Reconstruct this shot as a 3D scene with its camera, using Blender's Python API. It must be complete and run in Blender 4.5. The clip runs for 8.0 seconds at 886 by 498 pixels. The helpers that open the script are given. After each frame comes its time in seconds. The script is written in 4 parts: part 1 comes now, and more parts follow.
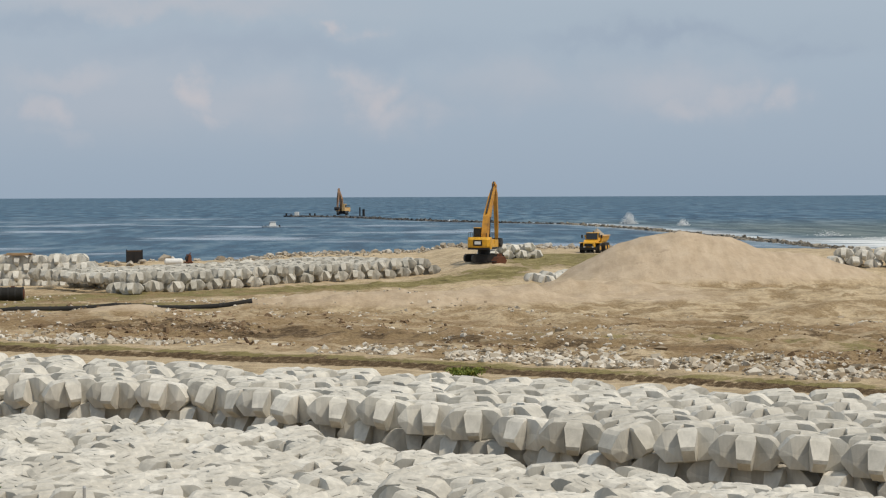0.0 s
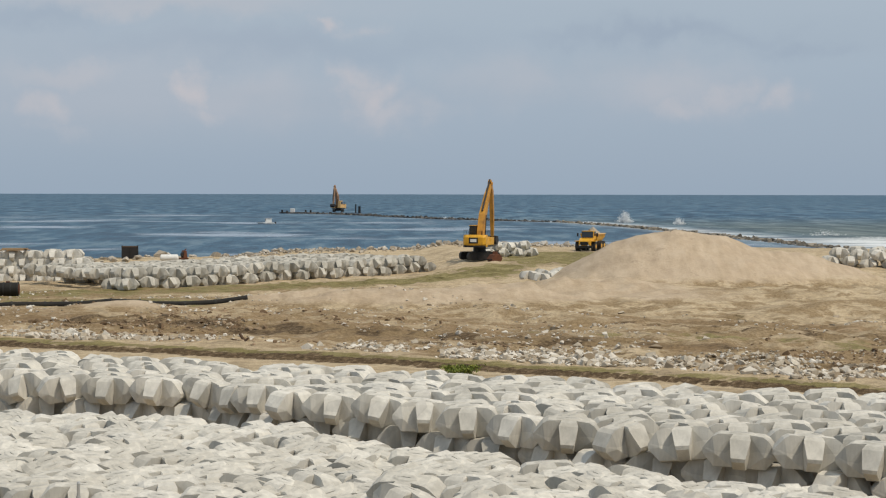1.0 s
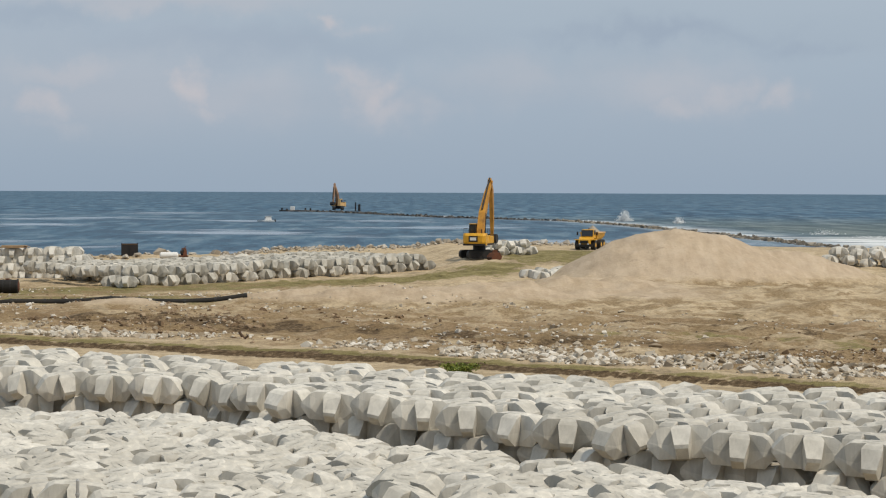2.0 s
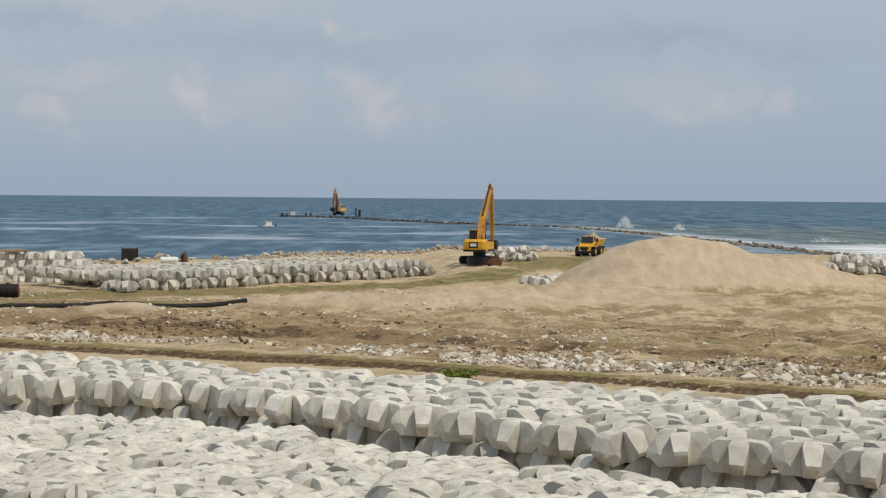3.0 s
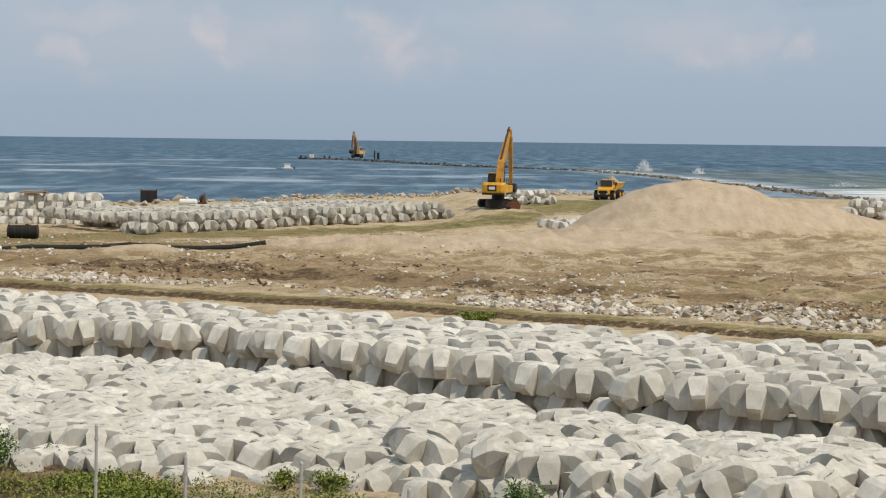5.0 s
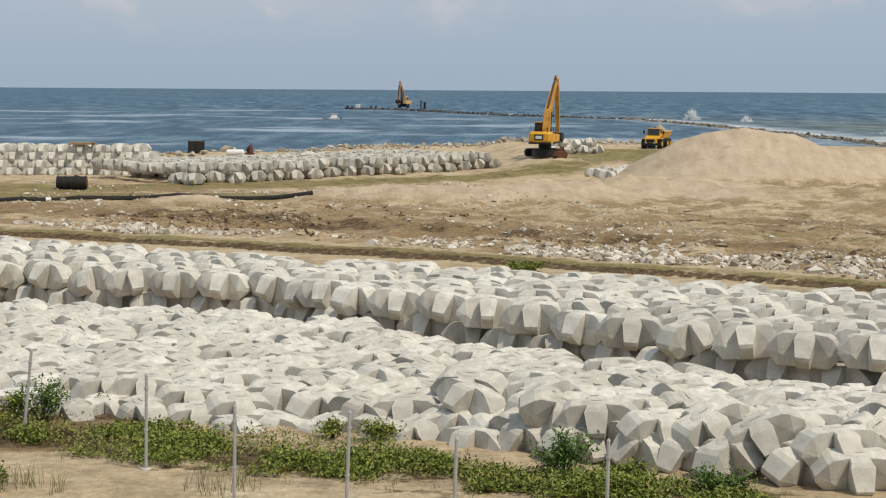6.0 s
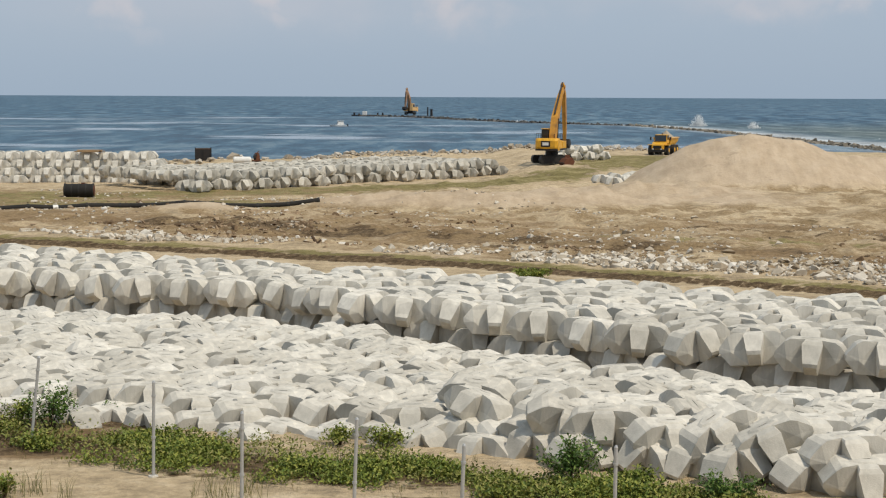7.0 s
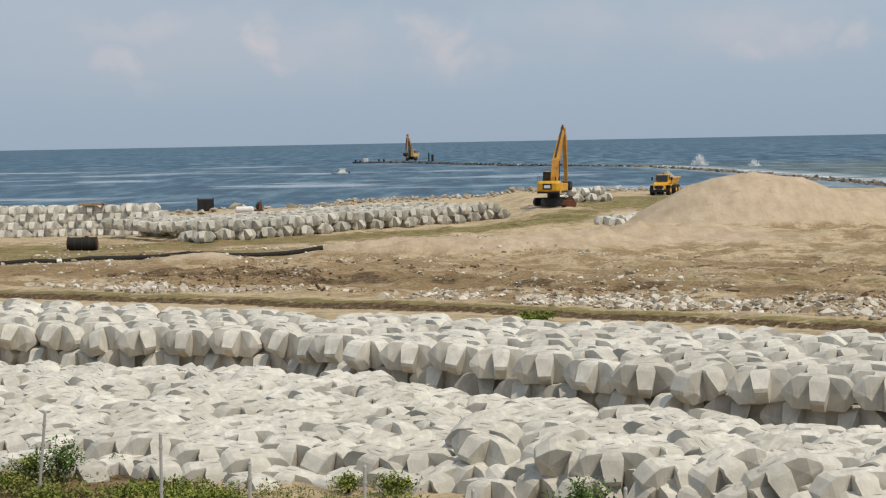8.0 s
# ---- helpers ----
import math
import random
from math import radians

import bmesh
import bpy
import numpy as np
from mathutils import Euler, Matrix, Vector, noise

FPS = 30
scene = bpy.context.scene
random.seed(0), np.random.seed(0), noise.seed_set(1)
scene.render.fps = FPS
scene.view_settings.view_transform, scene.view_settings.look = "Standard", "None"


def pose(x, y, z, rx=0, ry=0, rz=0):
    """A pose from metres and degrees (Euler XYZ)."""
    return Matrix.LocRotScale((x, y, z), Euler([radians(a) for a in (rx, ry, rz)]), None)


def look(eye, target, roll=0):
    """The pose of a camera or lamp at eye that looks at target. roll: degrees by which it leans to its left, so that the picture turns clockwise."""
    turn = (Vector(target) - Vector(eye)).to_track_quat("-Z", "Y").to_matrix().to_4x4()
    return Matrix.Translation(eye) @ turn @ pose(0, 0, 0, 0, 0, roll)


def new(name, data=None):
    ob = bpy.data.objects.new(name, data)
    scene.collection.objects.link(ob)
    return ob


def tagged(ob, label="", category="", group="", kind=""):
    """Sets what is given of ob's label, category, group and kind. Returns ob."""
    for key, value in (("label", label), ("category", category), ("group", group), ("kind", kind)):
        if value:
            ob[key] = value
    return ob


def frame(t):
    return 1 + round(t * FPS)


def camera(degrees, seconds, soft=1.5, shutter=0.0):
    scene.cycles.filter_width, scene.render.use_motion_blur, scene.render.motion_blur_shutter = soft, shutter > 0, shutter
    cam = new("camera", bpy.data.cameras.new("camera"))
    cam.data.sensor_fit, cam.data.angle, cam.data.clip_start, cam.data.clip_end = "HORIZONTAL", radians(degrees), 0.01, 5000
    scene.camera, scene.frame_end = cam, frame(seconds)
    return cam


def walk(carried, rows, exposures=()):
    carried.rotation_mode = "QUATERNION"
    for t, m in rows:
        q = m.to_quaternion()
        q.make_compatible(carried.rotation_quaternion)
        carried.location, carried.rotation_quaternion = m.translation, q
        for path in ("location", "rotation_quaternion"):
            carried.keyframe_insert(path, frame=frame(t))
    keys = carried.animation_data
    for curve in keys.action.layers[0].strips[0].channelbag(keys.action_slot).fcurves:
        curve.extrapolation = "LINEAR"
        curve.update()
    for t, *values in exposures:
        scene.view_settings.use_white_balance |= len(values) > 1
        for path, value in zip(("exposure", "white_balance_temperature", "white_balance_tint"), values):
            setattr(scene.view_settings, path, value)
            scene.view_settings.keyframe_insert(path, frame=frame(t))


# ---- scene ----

# ------------------------------------------------------------------ camera
EYE = (0.0, 0.0, 7.9)
cam = camera(28.73, 8.0, soft=1.2)
PATH = [
    (0, (3.8756, 99.8742, 4.7169), -0.2139),
    (0.5, (3.8459, 99.8786, 4.8204), -0.1573),
    (1, (4.1264, 99.8593, 4.5703), 0.1077),
    (1.5, (4.1739, 99.8499, 4.3544), 0.218),
    (3, (4.1312, 99.867, 4.8141), 0.4822),
    (3.5, (4.1008, 99.8659, 4.7385), 0.6884),
    (4, (3.9542, 99.8621, 4.4455), 0.6755),
    (4.5, (3.3835, 99.8704, 4.0992), 0.775),
    (5, (3.0918, 99.7479, 1.5135), 0.6856),
    (5.2, (2.7651, 99.5913, -0.6977), 0.6734),
    (6.3, (0.0427, 99.564, -1.4277), 0.3231),
    (6.5, (0.047, 99.587, -1.1787), 0.3235),
    (7, (0.0003, 99.6011, -1.0233), 0.25),
    (7.5, (-0.1088, 99.6708, -0.2064), -0.2589),
    (8, (-0.1947, 99.7994, 1.5729), -1.0799),
]
walk(cam, [(t, look(EYE, target, roll)) for t, target, roll in PATH],
     exposures=[(0, -0.07), (4.5, -0.07), (5.2, 0.05), (7.2, 0.05), (8, 0.0)])

# ------------------------------------------------------------------ sky, sun, exposure
SUN_EL, SUN_AZ = 58.0, 124.0          # degrees; azimuth clockwise from +y
world = bpy.data.worlds.new("sky")
scene.world = world
world.use_nodes = True


def build_sky():
    nt = world.node_tree
    nt.nodes.clear()
    N, L = nt.nodes.new, nt.links.new
    out, bg = N("ShaderNodeOutputWorld"), N("ShaderNodeBackground")
    sky = N("ShaderNodeTexSky")
    sky.sky_type, sky.sun_disc = "NISHITA", False
    sky.sun_elevation, sky.sun_rotation = radians(SUN_EL), radians(SUN_AZ)
    sky.air_density, sky.dust_density, sky.ozone_density = 1.0, 2.0, 1.5
    gain = N("ShaderNodeMix")
    gain.data_type, gain.blend_type = "RGBA", "MULTIPLY"
    gain.inputs["Factor"].default_value = 1.0
    gain.inputs["B"].default_value = (0.10, 0.10, 0.10, 1)
    L(sky.outputs[0], gain.inputs["A"])
    co = N("ShaderNodeTexCoord")
    sep = N("ShaderNodeSeparateXYZ")
    L(co.outputs["Generated"], sep.inputs[0])
    # thin high cloud: pale veil that whitens upwards
    veil = N("ShaderNodeValToRGB")
    e = veil.color_ramp.elements
    e[0].position, e[0].color = 0.0, (0.372, 0.464, 0.578, 1)
    e[1].position, e[1].color = 0.5, (0.45, 0.53, 0.61, 1)
    for p, c in ((0.05, (0.39, 0.476, 0.588, 1)), (0.12, (0.445, 0.518, 0.60, 1))):
        k = veil.color_ramp.elements.new(p)
        k.color = c
    L(sep.outputs[2], veil.inputs[0])
    m1 = N("ShaderNodeMix")
    m1.data_type = "RGBA"
    m1.inputs["Factor"].default_value = 0.86
    L(gain.outputs["Result"], m1.inputs["A"])
    L(veil.outputs[0], m1.inputs["B"])
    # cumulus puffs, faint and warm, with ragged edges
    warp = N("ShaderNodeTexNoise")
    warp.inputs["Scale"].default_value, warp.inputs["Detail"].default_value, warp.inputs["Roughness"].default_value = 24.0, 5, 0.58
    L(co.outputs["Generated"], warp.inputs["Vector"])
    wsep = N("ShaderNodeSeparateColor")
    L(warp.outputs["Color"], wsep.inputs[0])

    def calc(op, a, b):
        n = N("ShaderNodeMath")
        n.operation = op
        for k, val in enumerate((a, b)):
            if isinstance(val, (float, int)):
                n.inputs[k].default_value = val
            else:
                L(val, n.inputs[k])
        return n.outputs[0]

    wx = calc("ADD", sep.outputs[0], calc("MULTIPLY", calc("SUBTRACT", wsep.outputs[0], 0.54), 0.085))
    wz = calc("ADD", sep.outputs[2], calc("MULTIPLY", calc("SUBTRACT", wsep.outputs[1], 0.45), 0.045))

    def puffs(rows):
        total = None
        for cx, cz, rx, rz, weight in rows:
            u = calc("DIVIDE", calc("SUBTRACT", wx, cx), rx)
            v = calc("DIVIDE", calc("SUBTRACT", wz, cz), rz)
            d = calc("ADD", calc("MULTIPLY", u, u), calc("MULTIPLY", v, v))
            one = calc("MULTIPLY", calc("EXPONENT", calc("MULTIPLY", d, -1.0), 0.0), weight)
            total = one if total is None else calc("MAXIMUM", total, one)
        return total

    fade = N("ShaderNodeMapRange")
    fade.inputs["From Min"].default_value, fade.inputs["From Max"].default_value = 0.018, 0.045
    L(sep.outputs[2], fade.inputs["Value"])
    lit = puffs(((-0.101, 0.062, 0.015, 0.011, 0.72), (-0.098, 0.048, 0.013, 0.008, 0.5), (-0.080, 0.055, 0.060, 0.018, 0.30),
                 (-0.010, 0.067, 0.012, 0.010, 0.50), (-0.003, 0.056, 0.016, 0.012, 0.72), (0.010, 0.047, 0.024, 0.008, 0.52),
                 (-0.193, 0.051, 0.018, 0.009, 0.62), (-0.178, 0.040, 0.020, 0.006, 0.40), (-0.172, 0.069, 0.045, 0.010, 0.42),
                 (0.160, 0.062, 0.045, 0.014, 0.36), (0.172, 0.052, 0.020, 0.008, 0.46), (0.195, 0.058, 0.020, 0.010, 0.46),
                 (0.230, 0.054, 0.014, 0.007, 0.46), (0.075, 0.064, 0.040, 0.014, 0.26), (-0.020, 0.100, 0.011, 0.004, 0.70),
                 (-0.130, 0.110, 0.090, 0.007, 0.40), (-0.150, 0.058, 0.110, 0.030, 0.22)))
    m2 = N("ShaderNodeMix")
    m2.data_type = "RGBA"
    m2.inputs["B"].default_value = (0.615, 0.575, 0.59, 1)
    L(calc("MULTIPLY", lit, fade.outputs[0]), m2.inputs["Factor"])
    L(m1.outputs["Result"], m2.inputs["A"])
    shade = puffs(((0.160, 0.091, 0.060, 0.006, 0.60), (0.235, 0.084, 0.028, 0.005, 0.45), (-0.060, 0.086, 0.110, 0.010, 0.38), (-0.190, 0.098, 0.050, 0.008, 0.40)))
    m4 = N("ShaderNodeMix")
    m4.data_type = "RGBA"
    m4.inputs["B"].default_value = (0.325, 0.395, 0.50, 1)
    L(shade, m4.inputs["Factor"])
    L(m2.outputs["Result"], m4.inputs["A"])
    # broad grey-blue bands of stratus
    mp3 = N("ShaderNodeMapping")
    mp3.inputs["Scale"].default_value = (4, 4, 26)
    L(co.outputs["Generated"], mp3.inputs[0])
    n3 = N("ShaderNodeTexNoise")
    n3.inputs["Scale"].default_value, n3.inputs["Detail"].default_value = 1.0, 4
    L(mp3.outputs[0], n3.inputs["Vector"])
    r3 = N("ShaderNodeMapRange")
    r3.inputs["From Min"].default_value, r3.inputs["From Max"].default_value = 0.45, 0.7
    r3.inputs["To Max"].default_value = 0.22
    L(n3.outputs["Fac"], r3.inputs["Value"])
    mul3 = N("ShaderNodeMath")
    mul3.operation = "MULTIPLY"
    L(r3.outputs[0], mul3.inputs[0])
    L(fade.outputs[0], mul3.inputs[1])
    m3 = N("ShaderNodeMix")
    m3.data_type = "RGBA"
    m3.inputs["B"].default_value = (0.36, 0.43, 0.51, 1)
    L(mul3.outputs[0], m3.inputs["Factor"])
    L(m4.outputs["Result"], m3.inputs["A"])
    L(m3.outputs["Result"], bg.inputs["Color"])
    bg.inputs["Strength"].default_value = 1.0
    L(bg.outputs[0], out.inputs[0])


build_sky()
sun = new("sun", bpy.data.lights.new("sun", "SUN"))
sun.data.energy, sun.data.angle, sun.data.color = 3.1, radians(2.5), (1.0, 0.895, 0.73)
_d = Vector((math.sin(radians(SUN_AZ)) * math.cos(radians(SUN_EL)), math.cos(radians(SUN_AZ)) * math.cos(radians(SUN_EL)), math.sin(radians(SUN_EL))))
sun.matrix_world = look(_d * 60, (0, 0, 0))

# ------------------------------------------------------------------ materials


class Nodes:
    """A small writer for node materials."""

    def __init__(self, name, rough=0.9, metal=0.0, spec=0.3):
        self.m = bpy.data.materials.new(name)
        self.m.use_nodes = True
        self.t = self.m.node_tree
        self.b = self.t.nodes["Principled BSDF"]
        self.b.inputs["Roughness"].default_value = rough
        self.b.inputs["Metallic"].default_value = metal
        self.b.inputs["Specular IOR Level"].default_value = spec
        self.co = self.node("ShaderNodeTexCoord")
        self.geo = self.node("ShaderNodeNewGeometry")

    def node(self, kind, **sets):
        n = self.t.nodes.new(kind)
        for k, v in sets.items():
            n.inputs[k.replace("_", " ")].default_value = v
        return n

    def link(self, a, b):
        self.t.links.new(a, b)

    def coords(self, scale=(1, 1, 1), space="world"):
        mp = self.node("ShaderNodeMapping")
        mp.inputs["Scale"].default_value = scale
        self.link(self.geo.outputs["Position"] if space == "world" else self.co.outputs["Object"], mp.inputs[0])
        return mp.outputs[0]

    def noise(self, scale, detail=5, rough=0.55, stretch=(1, 1, 1), space="world"):
        n = self.node("ShaderNodeTexNoise", Scale=scale, Detail=detail, Roughness=rough)
        self.link(self.coords(stretch, space), n.inputs["Vector"])
        return n.outputs["Fac"]

    def ramp(self, fac, *stops):
        r = self.node("ShaderNodeValToRGB")
        el = r.color_ramp.elements
        while len(el) < len(stops):
            el.new(0.5)
        for e, (p, c) in zip(el, stops):
            e.position = p
            e.color = (*c, 1) if isinstance(c, tuple) else (c, c, c, 1)
        self.link(fac, r.inputs[0])
        return r.outputs[0]

    def mix(self, fac, a, b, blend="MIX"):
        n = self.node("ShaderNodeMix")
        n.data_type, n.blend_type = "RGBA", blend
        for sock, val in (("Factor", fac), ("A", a), ("B", b)):
            if isinstance(val, (tuple, float, int)):
                n.inputs[sock].default_value = (*val, 1) if isinstance(val, tuple) else val
            else:
                self.link(val, n.inputs[sock])
        return n.outputs["Result"]

    def math(self, op, a, b=0.0):
        n = self.node("ShaderNodeMath")
        n.operation = op
        for k, val in enumerate((a, b)):
            if isinstance(val, (float, int)):
                n.inputs[k].default_value = val
            else:
                self.link(val, n.inputs[k])
        return n.outputs[0]

    def attribute(self, name):
        a = self.node("ShaderNodeAttribute")
        a.attribute_name = name
        return a.outputs["Fac"]

    def random(self):
        return self.node("ShaderNodeObjectInfo").outputs["Random"]

    def island(self):
        return self.geo.outputs["Random Per Island"]

    def bump(self, height, strength=0.3, distance=0.02):
        n = self.node("ShaderNodeBump", Strength=strength, Distance=distance)
        self.link(height, n.inputs["Height"])
        self.link(n.outputs[0], self.b.inputs["Normal"])

    def colour(self, c):
        if isinstance(c, tuple):
            self.b.inputs["Base Color"].default_value = (*c, 1)
        else:
            self.link(c, self.b.inputs["Base Color"])
        return self.m


def paint(name, c, rough=0.5, metal=0.0, wear=(0.12, 0.07, 0.04), amount=0.35, scale=3.0, spec=0.3):
    """Painted or bare metal with two scales of dirt."""
    n = Nodes(name, rough, metal, spec)
    big = n.ramp(n.noise(scale, 6, 0.6, space="object"), (0.42, 0.0), (0.75, 1.0))
    fine = n.noise(scale * 14, 4, space="object")
    col = n.mix(n.math("MULTIPLY", big, amount), c, wear)
    col = n.mix(0.25, col, n.ramp(fine, (0.3, 0.55), (0.7, 1.0)), "MULTIPLY")
    n.bump(fine, 0.15, 0.01)
    return n.colour(col)


def concrete_material(name, joined):
    n = Nodes(name, 0.88, spec=0.25)
    pick = n.attribute("tone") if joined else n.random()
    tone = n.ramp(pick, (0.0, (0.46, 0.44, 0.385) if joined else (0.56, 0.535, 0.475)), (0.5, (0.65, 0.625, 0.56)), (1.0, (0.74, 0.715, 0.65)))
    space = "world" if joined else "object"
    streak = n.ramp(n.noise(1.6, 6, 0.6, (3.0, 3.0, 0.5), space), (0.35, 0.80), (0.65, 1.0))
    blotch = n.ramp(n.noise(1.1, 4, 0.55), (0.38, 0.82), (0.62, 1.0))
    pit = n.noise(26, 3, 0.6, space=space)
    col = n.mix(1.0, tone, streak, "MULTIPLY")
    col = n.mix(0.8, col, blotch, "MULTIPLY")
    cells = n.node("ShaderNodeTexVoronoi", Scale=1.7)
    n.link(n.coords((1.0, 1.0, 1.4), space), cells.inputs["Vector"])
    panel = n.node("ShaderNodeSeparateColor")
    n.link(cells.outputs["Color"], panel.inputs[0])
    col = n.mix(1.0, col, n.ramp(panel.outputs[0], (0.0, (0.84, 0.84, 0.845)), (0.55, (0.98, 0.97, 0.96)), (1.0, (1.0, 1.0, 1.0))), "MULTIPLY")
    rust = n.ramp(n.noise(0.7, 5, 0.6), (0.66, 0.0), (0.78, 0.35))
    col = n.mix(rust, col, (0.42, 0.33, 0.23))
    n.bump(n.math("ADD", pit, n.math("MULTIPLY", streak, 0.7)), 0.35, 0.02)
    return n.colour(col)


def ground_material():
    n = Nodes("sand_and_earth", 0.95, spec=0.15)
    broad = n.noise(0.16, 6, 0.62, (0.8, 1.2, 1.0))
    mid = n.noise(0.75, 8, 0.68, (0.8, 1.0, 1.0))
    fine = n.noise(5.0, 6, 0.7)
    sand = n.ramp(mid, (0.33, (0.33, 0.26, 0.17)), (0.5, (0.535, 0.42, 0.272)), (0.68, (0.67, 0.555, 0.395)))
    earth = n.ramp(mid, (0.33, (0.14, 0.092, 0.048)), (0.5, (0.275, 0.19, 0.105)), (0.68, (0.46, 0.345, 0.22)))
    grass = n.ramp(mid, (0.33, (0.11, 0.088, 0.033)), (0.5, (0.235, 0.20, 0.085)), (0.68, (0.37, 0.31, 0.16)))

    def edge(attr, soft=0.22):
        a = n.math("ADD", n.attribute(attr), n.math("MULTIPLY", n.math("SUBTRACT", mid, 0.5), 2.6))
        a = n.math("ADD", a, n.math("MULTIPLY", n.math("SUBTRACT", broad, 0.5), 1.4))
        return n.ramp(a, (0.5 - soft / 2, 0.0), (0.5 + soft / 2, 1.0))

    col = n.mix(edge("earth"), sand, earth)
    col = n.mix(edge("grass"), col, grass)
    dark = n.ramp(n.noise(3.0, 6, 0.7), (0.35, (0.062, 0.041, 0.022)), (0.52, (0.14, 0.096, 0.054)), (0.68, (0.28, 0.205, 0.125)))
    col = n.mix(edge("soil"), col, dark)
    col = n.mix(0.8, col, n.ramp(fine, (0.30, 0.55), (0.62, 1.0)), "MULTIPLY")
    streak = n.noise(0.5, 5, 0.6, (2.2, 0.6, 0.6))
    clean = n.ramp(streak, (0.32, (0.385, 0.305, 0.222)), (0.5, (0.465, 0.370, 0.276)), (0.68, (0.535, 0.438, 0.335)))
    col = n.mix(n.math("MULTIPLY", n.attribute("tipped"), 0.75), col, clean)
    # brown patches: bare dirt, plus the shading of clods and furrows put into the colour
    dirt_shade = n.noise(0.42, 7, 0.72, (0.9, 0.55, 1.0))
    brown = n.math("MULTIPLY", n.ramp(dirt_shade, (0.48, 0.0), (0.55, 0.85)), n.attribute("rough"))
    col = n.mix(brown, col, n.ramp(fine, (0.35, (0.175, 0.115, 0.057)), (0.65, (0.345, 0.255, 0.145))))
    wet = n.attribute("wet")
    col = n.mix(n.math("MULTIPLY", wet, 0.6), col, (0.16, 0.115, 0.075))
    calm = n.math("SUBTRACT", 1.0, n.math("MULTIPLY", n.attribute("tipped"), 0.8))
    n.bump(n.math("ADD", n.math("MULTIPLY", n.math("MULTIPLY", mid, 1.2), calm), n.math("MULTIPLY", fine, 0.35)), 0.9, 0.30)
    return n.colour(col)


def sea_material():
    n = Nodes("sea_water", 0.5, spec=0.22)
    calm = n.attribute("calm")
    wind = n.noise(0.024, 5, 0.6, (0.75, 0.8, 1))
    swell = n.noise(0.22, 4, 0.7, (0.8, 0.16, 1))
    chop = n.noise(0.7, 5, 0.6, (0.5, 1.0, 1))
    patch = n.noise(0.012, 4, 0.6, (1.0, 2.0, 1))
    tone = n.math("ADD", swell, n.math("MULTIPLY", n.math("SUBTRACT", patch, 0.5), 0.28))
    # light and dark wave slopes are put into the water colour along the swell
    deep = n.ramp(tone, (0.40, (0.008, 0.038, 0.078)), (0.52, (0.030, 0.098, 0.165)), (0.62, (0.13, 0.20, 0.255)))
    green = n.ramp(tone, (0.36, (0.035, 0.062, 0.070)), (0.52, (0.085, 0.12, 0.12)), (0.66, (0.18, 0.21, 0.20)))
    col = n.mix(n.attribute("shoal"), deep, green)
    streak = n.math("MULTIPLY", n.ramp(wind, (0.54, 0.0), (0.63, 1.0)), calm)
    col = n.mix(n.math("MULTIPLY", calm, 0.35), col, (0.065, 0.115, 0.165))
    # sky reflection on the calm streaks, painted in as a paler colour
    col = n.mix(n.math("MULTIPLY", streak, 0.5), col, (0.22, 0.27, 0.31))
    foam_noise = n.ramp(n.noise(0.10, 7, 0.7, (0.25, 1.3, 1)), (0.42, 0.0), (0.50, 1.0))
    surf = n.math("MULTIPLY", n.attribute("surf"), foam_noise)
    caps = n.math("MULTIPLY", n.ramp(n.noise(0.16, 6, 0.72, (0.8, 0.25, 1)), (0.66, 0.0), (0.71, 0.6)), n.math("SUBTRACT", 1.0, calm))
    col = n.mix(n.math("MAXIMUM", surf, caps), col, (0.74, 0.76, 0.76))
    n.link(n.math("SUBTRACT", 0.5, n.math("MULTIPLY", streak, 0.42)), n.b.inputs["Roughness"])
    n.bump(n.math("MULTIPLY", n.math("ADD", swell, n.math("MULTIPLY", chop, 0.2)), n.math("SUBTRACT", 1.0, n.math("MULTIPLY", streak, 0.95))), 1.0, 1.5)
    return n.colour(col)


def rock_material(name, dark, light, dirt):
    n = Nodes(name, 0.92, spec=0.2)
    tone = n.ramp(n.island(), (0.0, dark), (0.55, light), (1.0, dirt))
    g = n.noise(5.0, 6, 0.65)
    col = n.mix(0.55, tone, n.ramp(g, (0.3, 0.55), (0.7, 1.0)), "MULTIPLY")
    n.bump(g, 0.6, 0.05)
    return n.colour(col)


def leaf_material(name, a, b, c):
    n = Nodes(name, 0.6, spec=0.3)
    tone = n.ramp(n.island(), (0.0, a), (0.55, b), (1.0, c))
    blotch = n.noise(3.0, 3)
    n.b.inputs["Transmission Weight"].default_value = 0.0
    n.b.inputs["Subsurface Weight"].default_value = 0.0
    return n.colour(n.mix(0.5, tone, n.ramp(blotch, (0.3, 0.6), (0.7, 1.0)), "MULTIPLY"))


CONCRETE = concrete_material("cast_concrete", False)
CONCRETE_FAR = concrete_material("cast_concrete_of_joined_blocks", True)
GROUND = ground_material()
SEA = sea_material()
RUBBLE = rock_material("pale_rubble", (0.28, 0.22, 0.15), (0.56, 0.50, 0.41), (0.74, 0.70, 0.63))
CLOD = rock_material("turned_earth", (0.14, 0.092, 0.055), (0.26, 0.18, 0.11), (0.44, 0.34, 0.23))
DRY_ROCK = rock_material("weathered_rock", (0.10, 0.09, 0.075), (0.21, 0.185, 0.15), (0.36, 0.32, 0.26))
JETTY_ROCK = rock_material("dark_wet_rock", (0.035, 0.035, 0.037), (0.08, 0.078, 0.075), (0.16, 0.15, 0.14))
SHORE_ROCK = rock_material("shore_rock", (0.30, 0.25, 0.19), (0.45, 0.40, 0.33), (0.58, 0.55, 0.50))
